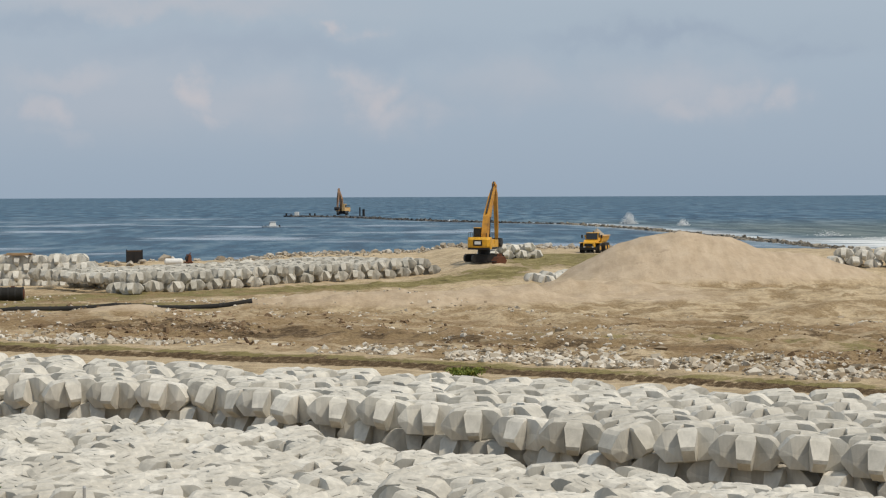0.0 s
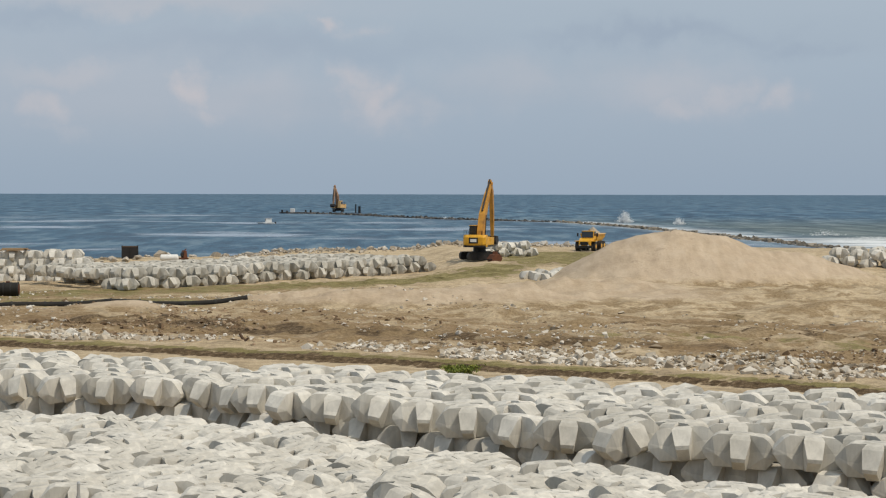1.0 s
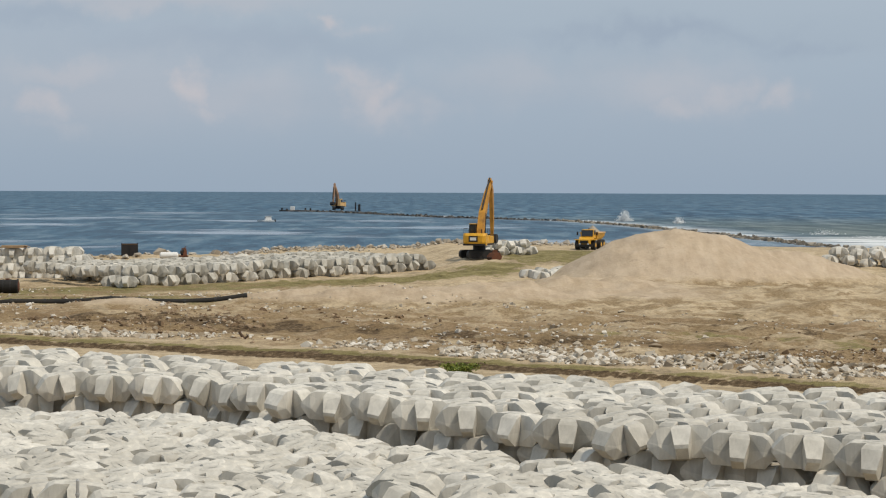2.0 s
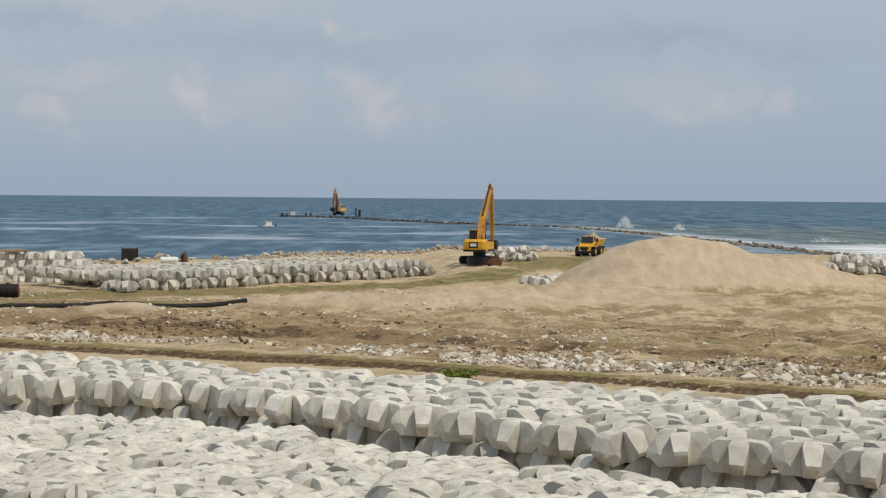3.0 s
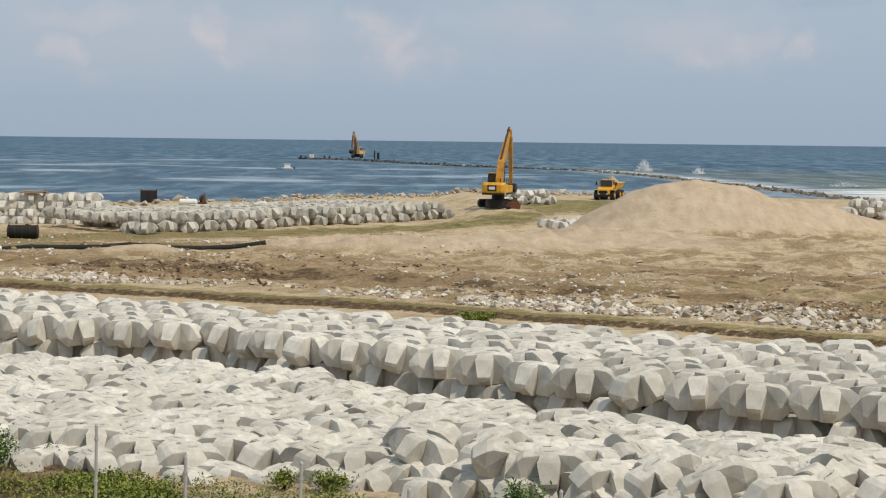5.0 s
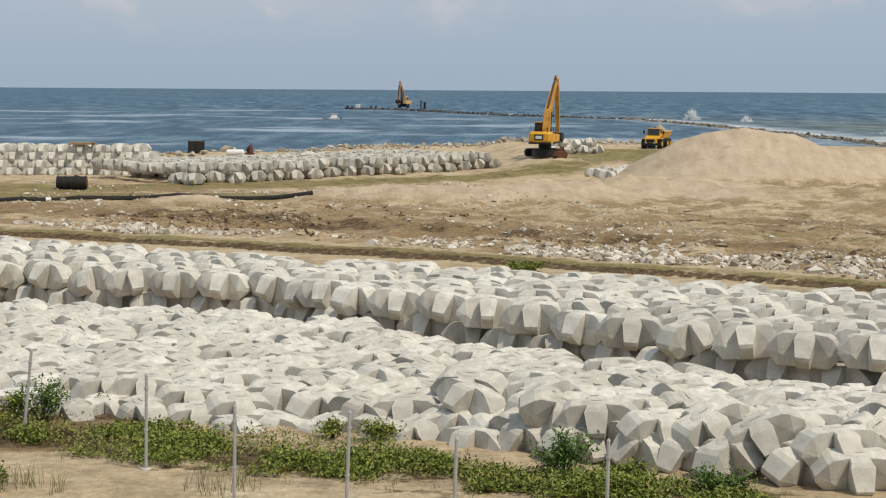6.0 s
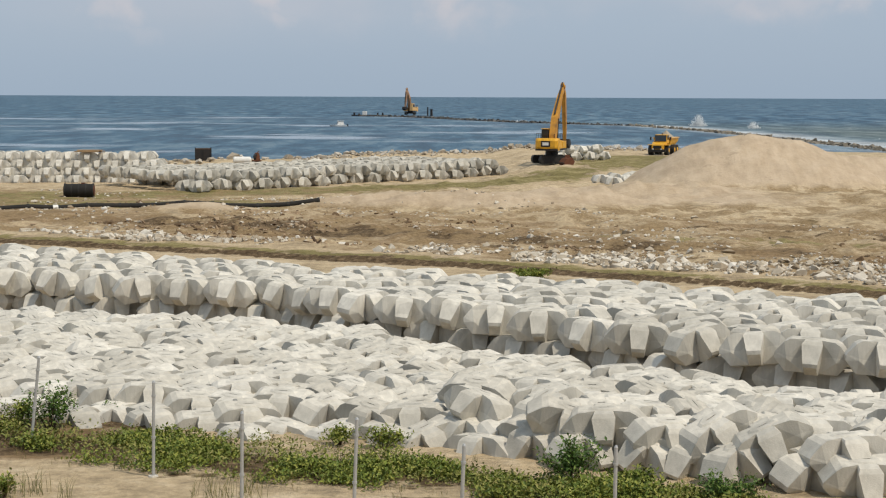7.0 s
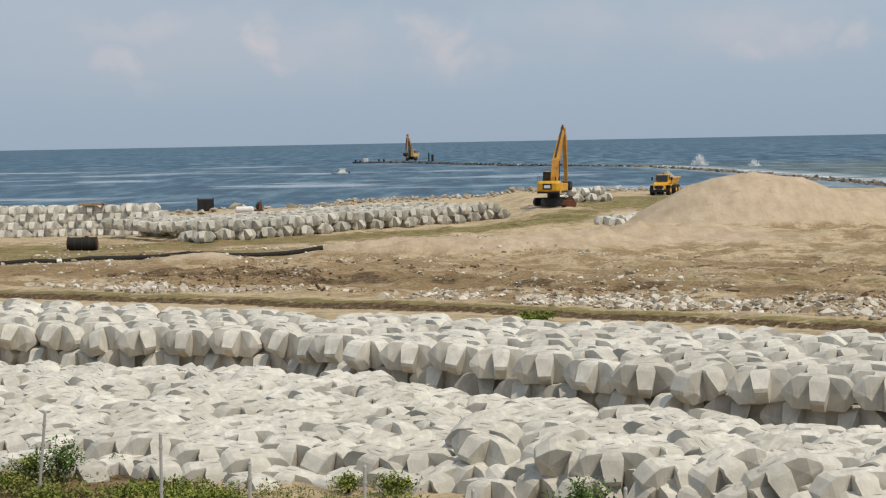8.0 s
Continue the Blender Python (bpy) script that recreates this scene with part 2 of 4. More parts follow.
LEAF = leaf_material("weed_leaf", (0.075, 0.12, 0.018), (0.17, 0.215, 0.03), (0.32, 0.32, 0.07))
LEAF_PALE = leaf_material("yellowing_leaf", (0.13, 0.165, 0.03), (0.20, 0.215, 0.05), (0.28, 0.25, 0.08))
LEAF_DARK = leaf_material("shrub_leaf", (0.045, 0.095, 0.02), (0.09, 0.165, 0.03), (0.16, 0.23, 0.045))
DRY = leaf_material("dry_grass", (0.10, 0.12, 0.03), (0.20, 0.19, 0.07), (0.34, 0.27, 0.13))
YELLOW = paint("yellow_machine_paint", (0.74, 0.39, 0.03), 0.45, wear=(0.22, 0.12, 0.04), amount=0.5)
FAR_YELLOW = paint("weathered_yellow_paint", (0.72, 0.46, 0.20), 0.6, amount=0.3)
BOOM_YELLOW = paint("worn_yellow_boom_paint", (0.55, 0.27, 0.04), 0.55, wear=(0.16, 0.085, 0.04), amount=0.8, scale=1.3)
PALE_WOOD = paint("weathered_tan_boards", (0.42, 0.29, 0.17), 0.85, wear=(0.24, 0.15, 0.085), amount=0.5)
BOOM_BROWN = paint("sun_bleached_brown_paint", (0.42, 0.25, 0.15), 0.7, wear=(0.18, 0.09, 0.05), amount=0.6)
BLACK = paint("black_rubber_and_steel", (0.018, 0.018, 0.018), 0.6, wear=(0.06, 0.05, 0.04))
DARK_STEEL = paint("dark_tarred_steel", (0.022, 0.021, 0.022), 0.55, wear=(0.06, 0.035, 0.025))
PLASTIC = paint("black_polyethylene", (0.014, 0.013, 0.012), 0.75, wear=(0.05, 0.042, 0.03), amount=0.4, scale=1.2)
RUST = paint("rusted_steel", (0.14, 0.055, 0.03), 0.85, wear=(0.08, 0.035, 0.02), amount=0.7)
GALV = paint("galvanised_steel", (0.50, 0.51, 0.52), 0.45, 0.35, wear=(0.30, 0.29, 0.27), amount=0.5, scale=2.0)
WHITE = paint("white_gloss_paint", (0.78, 0.78, 0.76), 0.4, wear=(0.45, 0.42, 0.38), amount=0.3)
GLASS = paint("dark_cab_glass", (0.02, 0.025, 0.03), 0.12, wear=(0.05, 0.05, 0.05), amount=0.2, spec=0.6)
BROWN = paint("weathered_wood", (0.11, 0.07, 0.045), 0.85, wear=(0.05, 0.035, 0.025), amount=0.6)


def foam_material():
    n = Nodes("sea_spray", 0.9, spec=0.2)
    g = n.noise(1.5, 5)
    return n.colour(n.ramp(g, (0.3, (0.66, 0.69, 0.71)), (0.7, (0.84, 0.85, 0.85))))


FOAM = foam_material()

# ------------------------------------------------------------------ mesh helpers


def mesh_of(bm, name, material):
    me = bpy.data.meshes.new(name)
    bm.normal_update()
    bm.to_mesh(me)
    bm.free()
    me.materials.append(material)
    return me


def part(name, bm, material, parent, label=""):
    ob = new(name, mesh_of(bm, name, material))
    ob.parent = parent
    if label:
        ob["label"] = label
    return ob


def thing(name, m, label, category, group="", kind=""):
    ob = new(name)
    ob.empty_display_size = 0.2
    ob.matrix_basis = m
    return tagged(ob, label, category, group, kind)


def add_box(bm, size, centre, turn=None, taper=None, bevel=0.0):
    """A box into bm; taper scales its top in x and y."""
    made = bmesh.ops.create_cube(bm, size=1.0)["verts"]
    for v in made:
        k = taper if taper and v.co.z > 0 else (1, 1)
        v.co = Vector((v.co.x * size[0] * k[0], v.co.y * size[1] * k[1], v.co.z * size[2]))
    if bevel:
        edges = list({e for v in made for e in v.link_edges})
        got = bmesh.ops.bevel(bm, geom=edges, offset=bevel, segments=2, affect="EDGES", profile=0.6)
        made = list({v for f in got["faces"] for v in f.verts} | {v for v in made if v.is_valid})
    m = Matrix.Translation(centre) @ (turn or Matrix())
    for v in made:
        v.co = m @ v.co
    return bm


def add_rod(bm, a, b, r, r2=None, n=10):
    a, b = Vector(a), Vector(b)
    d = b - a
    m = Matrix.Translation((a + b) / 2) @ d.to_track_quat("Z", "Y").to_matrix().to_4x4()
    bmesh.ops.create_cone(bm, cap_ends=True, segments=n, radius1=r, radius2=r if r2 is None else r2, depth=d.length, matrix=m)
    return bm


def add_beam(bm, points, widths, heights, bevel=0.04):
    """A box beam along points in the xz plane, with its own width (y) and depth at each."""
    rings = []
    for k, p in enumerate(points):
        a = Vector(points[max(k - 1, 0)])
        b = Vector(points[min(k + 1, len(points) - 1)])
        d = (b - a).normalized()
        up = Vector((-d.z, 0, d.x))
        w, h = widths[k] / 2, heights[k] / 2
        rings.append([bm.verts.new(Vector(p) + up * h * s + Vector((0, w * q, 0))) for s, q in ((1, 1), (1, -1), (-1, -1), (-1, 1))])
    for r0, r1 in zip(rings, rings[1:]):
        for k in range(4):
            bm.faces.new((r0[k], r0[(k + 1) % 4], r1[(k + 1) % 4], r1[k]))
    bm.faces.new(rings[0][::-1])
    bm.faces.new(rings[-1])
    bmesh.ops.recalc_face_normals(bm, faces=bm.faces)
    return bm


def box(*a, **k):
    return add_box(bmesh.new(), *a, **k)


def rod(*a, **k):
    return add_rod(bmesh.new(), *a, **k)


def hull(bm, points):
    vs = [bm.verts.new(p) for p in points]
    got = bmesh.ops.convex_hull(bm, input=vs)
    bmesh.ops.delete(bm, geom=[g for g in got["geom_interior"] if isinstance(g, bmesh.types.BMVert)], context="VERTS")
    return bm


def smooth(t):
    t = np.clip(t, 0, 1)
    return t * t * (3 - 2 * t)


# ------------------------------------------------------------------ terrain


def fbm(x, y, scale, seed, octaves=4):
    """Value noise on arrays, -1 to 1."""
    total, amp, norm = np.zeros_like(x), 1.0, 0.0
    for o in range(octaves):
        s = scale * 2**o
        u, v = x * s + seed * 17.3 + o * 5.1, y * s + seed * 9.7 + o * 3.3
        iu, iv = np.floor(u), np.floor(v)
        fu, fv = smooth(u - iu), smooth(v - iv)

        def h(a, b):
            q = np.sin(a * 127.1 + b * 311.7 + seed * 74.7) * 43758.5453
            return q - np.floor(q)

        n = (h(iu, iv) * (1 - fu) + h(iu + 1, iv) * fu) * (1 - fv) + (h(iu, iv + 1) * (1 - fu) + h(iu + 1, iv + 1) * fu) * fv
        total += (n * 2 - 1) * amp
        norm += amp
        amp *= 0.5
    return total / norm


def bank_line(x):
    """Where the grassy scarp behind the second stack of blocks runs."""
    return np.interp(x, [-60, -23.8, 0.5, 17.9, 60], [112, 92.9, 80.6, 69.2, 44])


def shore_line(x):
    return np.interp(x, [-90, -35, -26, -19, -11, 10, 30, 60, 95, 150], [176, 190, 195, 203, 217, 226, 224, 214, 206, 200])


def cone(x, y, cx, cy, height, slope, power=1.0, sx=1.0):
    r = np.sqrt(((x - cx) / sx) ** 2 + (y - cy) ** 2)
    return np.clip(height - np.sqrt((r * slope) ** 2 + 0.25) + 0.5, 0, None)


def heap_height(x, y):
    a = cone(x, y, 25.8, 147, 5.0, 0.48, sx=1.22)
    a = -np.log(np.exp(-4 * a) + math.exp(-17.9)) / 4          # trodden, rounded top
    b = cone(x, y, 35.6, 148, 2.75, 0.50, sx=1.6)
    c = cone(x, y, 28.9, 146.5, 4.15, 0.47, sx=1.1)
    d = cone(x, y, 19.5, 138, 0.7, 0.13, sx=1.2)
    a = np.clip(a - 0.09 * np.clip(20 - x, 0, None) ** 1.5, 0, None)
    h = np.maximum(np.maximum(a, c), np.maximum(b, d))
    around = np.arctan2(y - 147, x - 26.6)
    gully = fbm(around * 11, np.hypot(x - 26.6, y - 147) * 0.12, 1.0, 5)
    slump = np.abs(fbm(x * 1.3 + y * 0.5, y, 0.22, 9, 3))
    rim = 0.22 * np.exp(-((y - 146 - 0.25 * (x - 29)) / 0.9) ** 2) * np.clip(fbm(x, y, 0.9, 12, 3) + 0.35, 0, 1) * smooth((x - 26) / 3) * smooth((42 - x) / 4)
    return h + (h > 0.3) * (0.13 * gully + 0.18 * slump + 0.05 * fbm(x, y, 1.1, 8) + rim) * np.clip(h / 2, 0, 1)


def mound_height(x, y):
    """Low mounds of tipped sand."""
    top = np.zeros_like(x)
    for cx, cy, h, k, sx in ((-1.5, 121, 0.95, 0.24, 2.0), (4.0, 121, 1.15, 0.28, 1.7), (9.5, 124, 1.25, 0.28, 1.6), (-16.3, 115.4, 0.55, 0.25, 1.4),
                             (15.5, 130, 1.1, 0.2, 1.6), (24, 126, 0.6, 0.12, 2.5), (36, 128, 0.8, 0.12, 2.4), (-26, 111, 0.25, 0.12, 2.0), (30, 112, 0.55, 0.25, 1.8)):
        top = np.maximum(top, cone(x, y, cx, cy, h, k, sx=sx) * (1 + 0.55 * fbm(x, y, 0.5, cx)))
    return top


def ground_height(x, y):
    z = 0.10 * fbm(x, y, 0.12, 1) + 0.05 * fbm(x, y, 0.7, 2)
    # rough rocky ground past the scarp
    s = y - bank_line(x)
    z = z + 0.12 * smooth((s + 0.6) / 1.6) * smooth((60 - s) / 30)
    z = z + (0.22 * fbm(x, y, 0.25, 3) + 0.30 * fbm(x, y, 0.8, 6) * (1 - 0.85 * smooth((y - 110) / 4) * smooth((-6 - x) / 5))) * smooth(s / 4) * smooth((205 - y) / 20)
    z = z - 0.14 * np.exp(-((s + 1.7) / 0.9) ** 2) + 0.16 * smooth((s + 1.25) / 0.5) * smooth((6 - s) / 5)
    furrow = np.abs(fbm(x + 0.6 * y, y * 0.55, 0.35, 61, 3))
    z = z + 0.30 * (0.25 - furrow) * smooth((s - 4) / 4) * smooth((150 - y) / 12) * smooth((x + 12) / 10)
    z = np.maximum(z, z * 0.5 + mound_height(x, y))
    z = z + heap_height(x, y)
    # firm platform towards the shore
    plat = smooth((x - 4.5) / 6) * smooth((y - 150) / 20)
    z = z + 0.95 * plat
    z = z + 0.55 * np.exp(-((y - 216) / 9) ** 2) * smooth((x + 26) / 10) * smooth((14 - x) / 9)
    z = z + 0.52 * np.exp(-((y - 193) / 7) ** 2) * smooth((x + 40) / 8) * smooth((-8 - x) / 10)
    z = z + cone(x, y, -38.9, 190, 1.35, 0.8, sx=1.5)
    # shore falls to the sea bed
    f = y - shore_line(x)
    z = z - 5.5 * smooth((f + 3) / 26)
    # a low dune that carries the camera
    z = z + 6.25 * smooth((22 - y) / 21)
    # bank of earth beside the fence
    z = z + 0.25 * np.exp(-(((x + 11.5) / 3.2) ** 2 + ((y - 40.2) / 1.3) ** 2))
    return z


def build_ground():
    ys = np.concatenate([np.arange(-300, -40, 26), np.arange(-40, 26, 3.0), np.arange(26, 46, 0.3), np.arange(46, 100, 0.42), np.arange(100, 160, 0.5),
                         np.arange(160, 240, 1.2), np.arange(240, 300, 8), np.array([350, 500, 800, 1500, 3000, 5200])])
    core = np.concatenate([np.arange(-62, -28, 0.7), np.arange(-28, 40, 0.38), np.arange(40, 85, 0.8)])
    xs = np.concatenate([[-5200, -2000, -800, -400, -220, -140, -100, -80], core, [90, 105, 130, 180, 300, 600, 1500, 5200]])
    X, Y = np.meshgrid(xs, ys)
    Z = ground_height(X, Y)
    w = len(xs)
    verts = np.stack([X.ravel(), Y.ravel(), Z.ravel()], 1)
    i = (np.arange(len(ys) - 1)[:, None] * w + np.arange(w - 1)[None]).ravel()
    faces = np.stack([i, i + 1, i + w + 1, i + w], 1)
    me = bpy.data.meshes.new("ground")
    me.from_pydata(verts.tolist(), [], faces.tolist())
    s = Y - bank_line(X)
    earth = 0.95 * np.exp(-((s - 15 - 4 * fbm(X, Y, 0.08, 4)) / 6.5) ** 2) * smooth((32 - X) / 30)
    earth = np.maximum(earth, 0.50 * np.exp(-((s - 22) / 16) ** 2))
    earth = np.maximum(earth, 0.95 * np.exp(-((s - 14 - 3 * fbm(X, Y, 0.1, 14)) / 3.5) ** 2) * smooth((X - 2) / 10))
    earth = np.maximum(earth, 0.85 * np.exp(-((s - 33 - 5 * fbm(X, Y, 0.07, 15)) / 3.0) ** 2) * smooth((X - 6) / 12))
    earth = np.maximum(earth, 0.55 * np.exp(-((s - 5) / 4) ** 2))
    earth = np.maximum(earth, 1.3 * np.exp(-(((X + 10) / 4.0) ** 2 + ((Y - 39.0) / 1.7) ** 2)))
    earth = np.maximum(earth, 1.5 * np.exp(-(((X + 7) / 4.0) ** 2 + ((Y - 41.0) / 1.1) ** 2)))
    earth = np.maximum(earth, 1.5 * np.exp(-(((X + 9.4) / 2.6) ** 2 + ((Y - 37.7) / 0.9) ** 2)))
    heap = heap_height(X, Y)
    mound = smooth((mound_height(X, Y) - 0.15) / 0.3) * (Y > 113) * smooth((29 - X) / 8)
    earth = earth * (heap < 0.4) * (1 - 0.8 * mound)
    grass = 0.80 * np.exp(-((s + 0.25) / 0.75) ** 2)
    grass = np.maximum(grass, 0.85 * smooth((Y - 115.5) / 2) * smooth((128 - Y) / 4) * smooth((-7 - X) / 8))
    lane = np.interp(X, [-30, -8.9, 6, 16], [130, 140, 155, 166])
    grass = np.maximum(grass, 1.1 * np.exp(-((Y - lane) / 6.0) ** 2) * smooth((18 - X) / 6))
    grass = np.maximum(grass, 0.85 * smooth((Y - 163) / 6) * smooth((202 - Y) / 6) * smooth((X - 11) / 4) * smooth((30 - X) / 5))
    grass = np.maximum(grass, 0.52 * np.exp(-((s - 21 - 4 * fbm(X, Y, 0.05, 56)) / 3.5) ** 2) * smooth((X - 4) / 10))
    grass = grass * (heap < 0.5)
    fence = np.interp(X, [-12, -6, 0, 7], [40, 37, 34.5, 33])
    grass = np.maximum(grass, 0.55 * np.exp(-((Y - fence) / 1.4) ** 2) * (Y < 46))
    wet = smooth((Y - shore_line(X) - 1) / 4)
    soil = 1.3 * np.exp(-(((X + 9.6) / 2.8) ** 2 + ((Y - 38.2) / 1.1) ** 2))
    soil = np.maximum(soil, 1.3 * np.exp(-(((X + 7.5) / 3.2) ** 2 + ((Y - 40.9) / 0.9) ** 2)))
    soil = np.maximum(soil, 1.6 * np.exp(-((s + 0.95 + 0.12 * fbm(X, Y, 0.4, 51)) / 0.36) ** 2))
    soil = np.maximum(soil, 0.95 * np.exp(-((s - 16 - 5 * fbm(X, Y, 0.07, 52)) / 2.6) ** 2) * smooth((24 - X) / 18) * smooth((X + 24) / 8))
    soil = np.maximum(soil, 0.62 * np.exp(-((s - 8.5 - 1.5 * fbm(X, Y, 0.08, 53)) / 1.5) ** 2) * smooth((X + 2) / 8))
    soil = np.maximum(soil, 0.50 * np.exp(-((s - 28 - 6 * fbm(X, Y, 0.06, 54)) / 3.0) ** 2) * smooth((X - 10) / 10))
    soil = np.maximum(soil, 0.62 * np.exp(-((Y - fence) / 1.3) ** 2) * (Y < 46) * smooth((9 - X) / 3) * smooth((X + 13) / 3))
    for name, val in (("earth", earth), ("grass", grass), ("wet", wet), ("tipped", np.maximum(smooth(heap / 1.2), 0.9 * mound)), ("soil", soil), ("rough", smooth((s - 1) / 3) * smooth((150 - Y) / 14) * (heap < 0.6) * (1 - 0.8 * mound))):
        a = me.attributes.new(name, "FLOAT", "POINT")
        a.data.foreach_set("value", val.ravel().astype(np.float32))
    me.shade_smooth()
    me.materials.append(GROUND)
    tagged(new("ground", me), "sandy construction ground with earth, gravel and sparse grass", "ground", kind="structure")


build_ground()
SEA_Z = -1.5


JETTY = [(-34, 693), (-14, 668), (4, 610), (21, 556), (40, 522), (56, 497), (65, 432), (70, 352), (72, 300), (74, 250), (76, 205)]


def jetty_x(y):
    p = JETTY[::-1]
    return np.interp(y, [q[1] for q in p], [q[0] for q in p])


def build_sea():
    ys = np.concatenate([np.arange(170, 420, 5), np.arange(420, 800, 9), np.array([820, 860, 920, 1000, 1150, 1400, 1800, 2400, 3200, 4200, 5000, 9000])])
    xs = np.concatenate([[-9000, -4000, -2000, -900, -500, -300, -200], np.arange(-160, 200, 5), [220, 260, 330, 480, 800, 1600, 3500, 9000]])
    X, Y = np.meshgrid(xs, ys)
    Z = np.full_like(X, SEA_Z)
    w = len(xs)
    i = (np.arange(len(ys) - 1)[:, None] * w + np.arange(w - 1)[None]).ravel()
    me = bpy.data.meshes.new("sea")
    me.from_pydata(np.stack([X.ravel(), Y.ravel(), Z.ravel()], 1).tolist(), [], np.stack([i, i + 1, i + w + 1, i + w], 1).tolist())
    off = X - jetty_x(Y)
    calm = smooth(-off / 10) * smooth((700 - Y) / 60)
    shoal = smooth(off / 30) * smooth((640 - Y) / 250)
    surf = np.exp(-((off - 5) / 7) ** 2) * smooth((640 - Y) / 150) * 0.75
    surf = np.maximum(surf, 0.9 * smooth((X - 74) / 10) * smooth((345 - Y) / 30) * smooth((Y - 255) / 20))
    for name, val in (("calm", calm), ("shoal", shoal), ("surf", surf)):
        a = me.attributes.new(name, "FLOAT", "POINT")
        a.data.foreach_set("value", val.ravel().astype(np.float32))
    me.materials.append(SEA)
    tagged(new("sea", me), "blue-grey sea, choppy outside and calm behind the jetty", "sea", kind="structure")


build_sea()

# ------------------------------------------------------------------ rocks


def rock_points(rng, n=11):
    pts = []
    for _ in range(n):
        v = Vector((rng.gauss(0, 1), rng.gauss(0, 1), rng.gauss(0, 1))).normalized()
        pts.append(v * rng.uniform(0.42, 0.55))
    return pts


def rock_templates(seed, count=10):
    rng = random.Random(seed)
    out = []
    for _ in range(count):
        bm = hull(bmesh.new(), rock_points(rng))
        bmesh.ops.triangulate(bm, faces=bm.faces)
        bm.verts.index_update()
        out.append((np.array([v.co[:] for v in bm.verts]), np.array([[v.index for v in f.verts] for f in bm.faces])))
        bm.free()
    return out


ROCKS = rock_templates(4)


def scatter_rocks(name, places, material, label, category):
    """places: x, y, z, size rows; one mesh of loose stones."""
    rng = random.Random(len(places))
    vs, fs, base = [], [], 0
    for x, y, z, s in places:
        v, f = ROCKS[rng.randrange(len(ROCKS))]
        turn = np.array(Euler((rng.uniform(0, 6.3), rng.uniform(0, 6.3), rng.uniform(0, 6.3))).to_matrix())
        q = (v @ turn.T) * np.array([s * rng.uniform(0.8, 1.3), s * rng.uniform(0.8, 1.2), s * rng.uniform(0.6, 0.95)])
        vs.append(q + np.array([x, y, z]))
        fs.append(f + base)
        base += len(v)
    me = bpy.data.meshes.new(name)
    me.from_pydata(np.concatenate(vs).tolist(), [], np.concatenate(fs).tolist())
    me.materials.append(material)
    return tagged(new(name, me), label, category, kind="stuff")


def height_at(x, y):
    return float(ground_height(np.array([float(x)]), np.array([float(y)]))[0])


def build_rubble():
    rng = random.Random(21)
    r = np.random.RandomState(5)
    n = 22000
    x = r.uniform(-32, 46, n)
    near = r.rand(n) < 0.58
    thick = 0.30 + 0.70 * np.clip((x + 4) / 16, 0, 1)
    s = np.where(near, np.abs(r.randn(n)) * (1.2 + 3.4 * thick) + 0.7, r.uniform(3, 42, n))
    y = bank_line(x) + s
    patch = fbm(x, y, 0.22, 33, 3) + 0.5 * fbm(x, y, 1.1, 34, 2) + r.randn(n) * 0.12
    keep = np.where(near, patch > np.interp(x, [-6, 4], [0.22, -0.05]), patch > 0.12) & (heap_height(x, y) < 0.2) & (y < 150)
    x, y, s, near = x[keep], y[keep], s[keep], near[keep]
    size = np.where(near, np.minimum(0.75, 0.15 + r.exponential(0.12, len(x))), np.minimum(0.55, 0.08 + r.exponential(0.085, len(x))))
    z = ground_height(x, y) + size * 0.05
    scatter_rocks("rubble", np.stack([x, y, z, size], 1).tolist(), RUBBLE, "loose pale limestone rubble on brown earth", "rubble")
    n = 9000
    x = r.uniform(-30, 44, n)
    s = 14 + 6.5 * r.randn(n)
    y = bank_line(x) + s
    keep = (fbm(x, y, 0.12, 71, 3) + 0.4 * fbm(x, y, 0.9, 72, 2) > 0.05) & (heap_height(x, y) < 0.2) & (mound_height(x, y) < 0.3) & (s > 2.5)
    x, y = x[keep], y[keep]
    size = np.minimum(0.6, 0.10 + r.exponential(0.10, len(x)))
    scatter_rocks("earth_clods", np.stack([x, y, ground_height(x, y), size], 1).tolist(), CLOD, "dark brown clods of turned earth", "earth")
    rows = []
    for _ in range(900):
        x = rng.uniform(-34, 30)
        y = float(shore_line(x)) - 4 + rng.gauss(0, 3.0)
        if x < -18 and rng.random() < 0.7:
            continue
        size = min(1.3, 0.26 + rng.expovariate(5.0))
        rows.append((x, y, height_at(x, y) + size * 0.2, size))
    scatter_rocks("shore_stones", rows, SHORE_ROCK, "pale boulders along the shore edge", "rocks")
    rows = []
    for (x0, y0), (x1, y1) in zip(JETTY, JETTY[1:]):
        n = int(math.hypot(x1 - x0, y1 - y0) * 8)
        for k in range(n):
            u = (k + rng.random()) / n
            lat = rng.gauss(0, 2.2)
            size = rng.uniform(0.6, 1.5) * (1.35 if y0 > 540 else 1.0)
            rows.append((x0 + (x1 - x0) * u + lat, y0 + (y1 - y0) * u + rng.gauss(0, 0.6), SEA_Z + 0.55 - abs(lat) * 0.22 + rng.uniform(-0.2, 0.25), size))
    scatter_rocks("jetty", [q for q in rows if q[1] > 500], JETTY_ROCK, "long low dark rock jetty reaching out to sea", "jetty")
    scatter_rocks("jetty_root", [q for q in rows if q[1] <= 500], DRY_ROCK, "weathered grey-brown rocks at the landward end of the jetty", "jetty")


build_rubble()

# ------------------------------------------------------------------ armour blocks


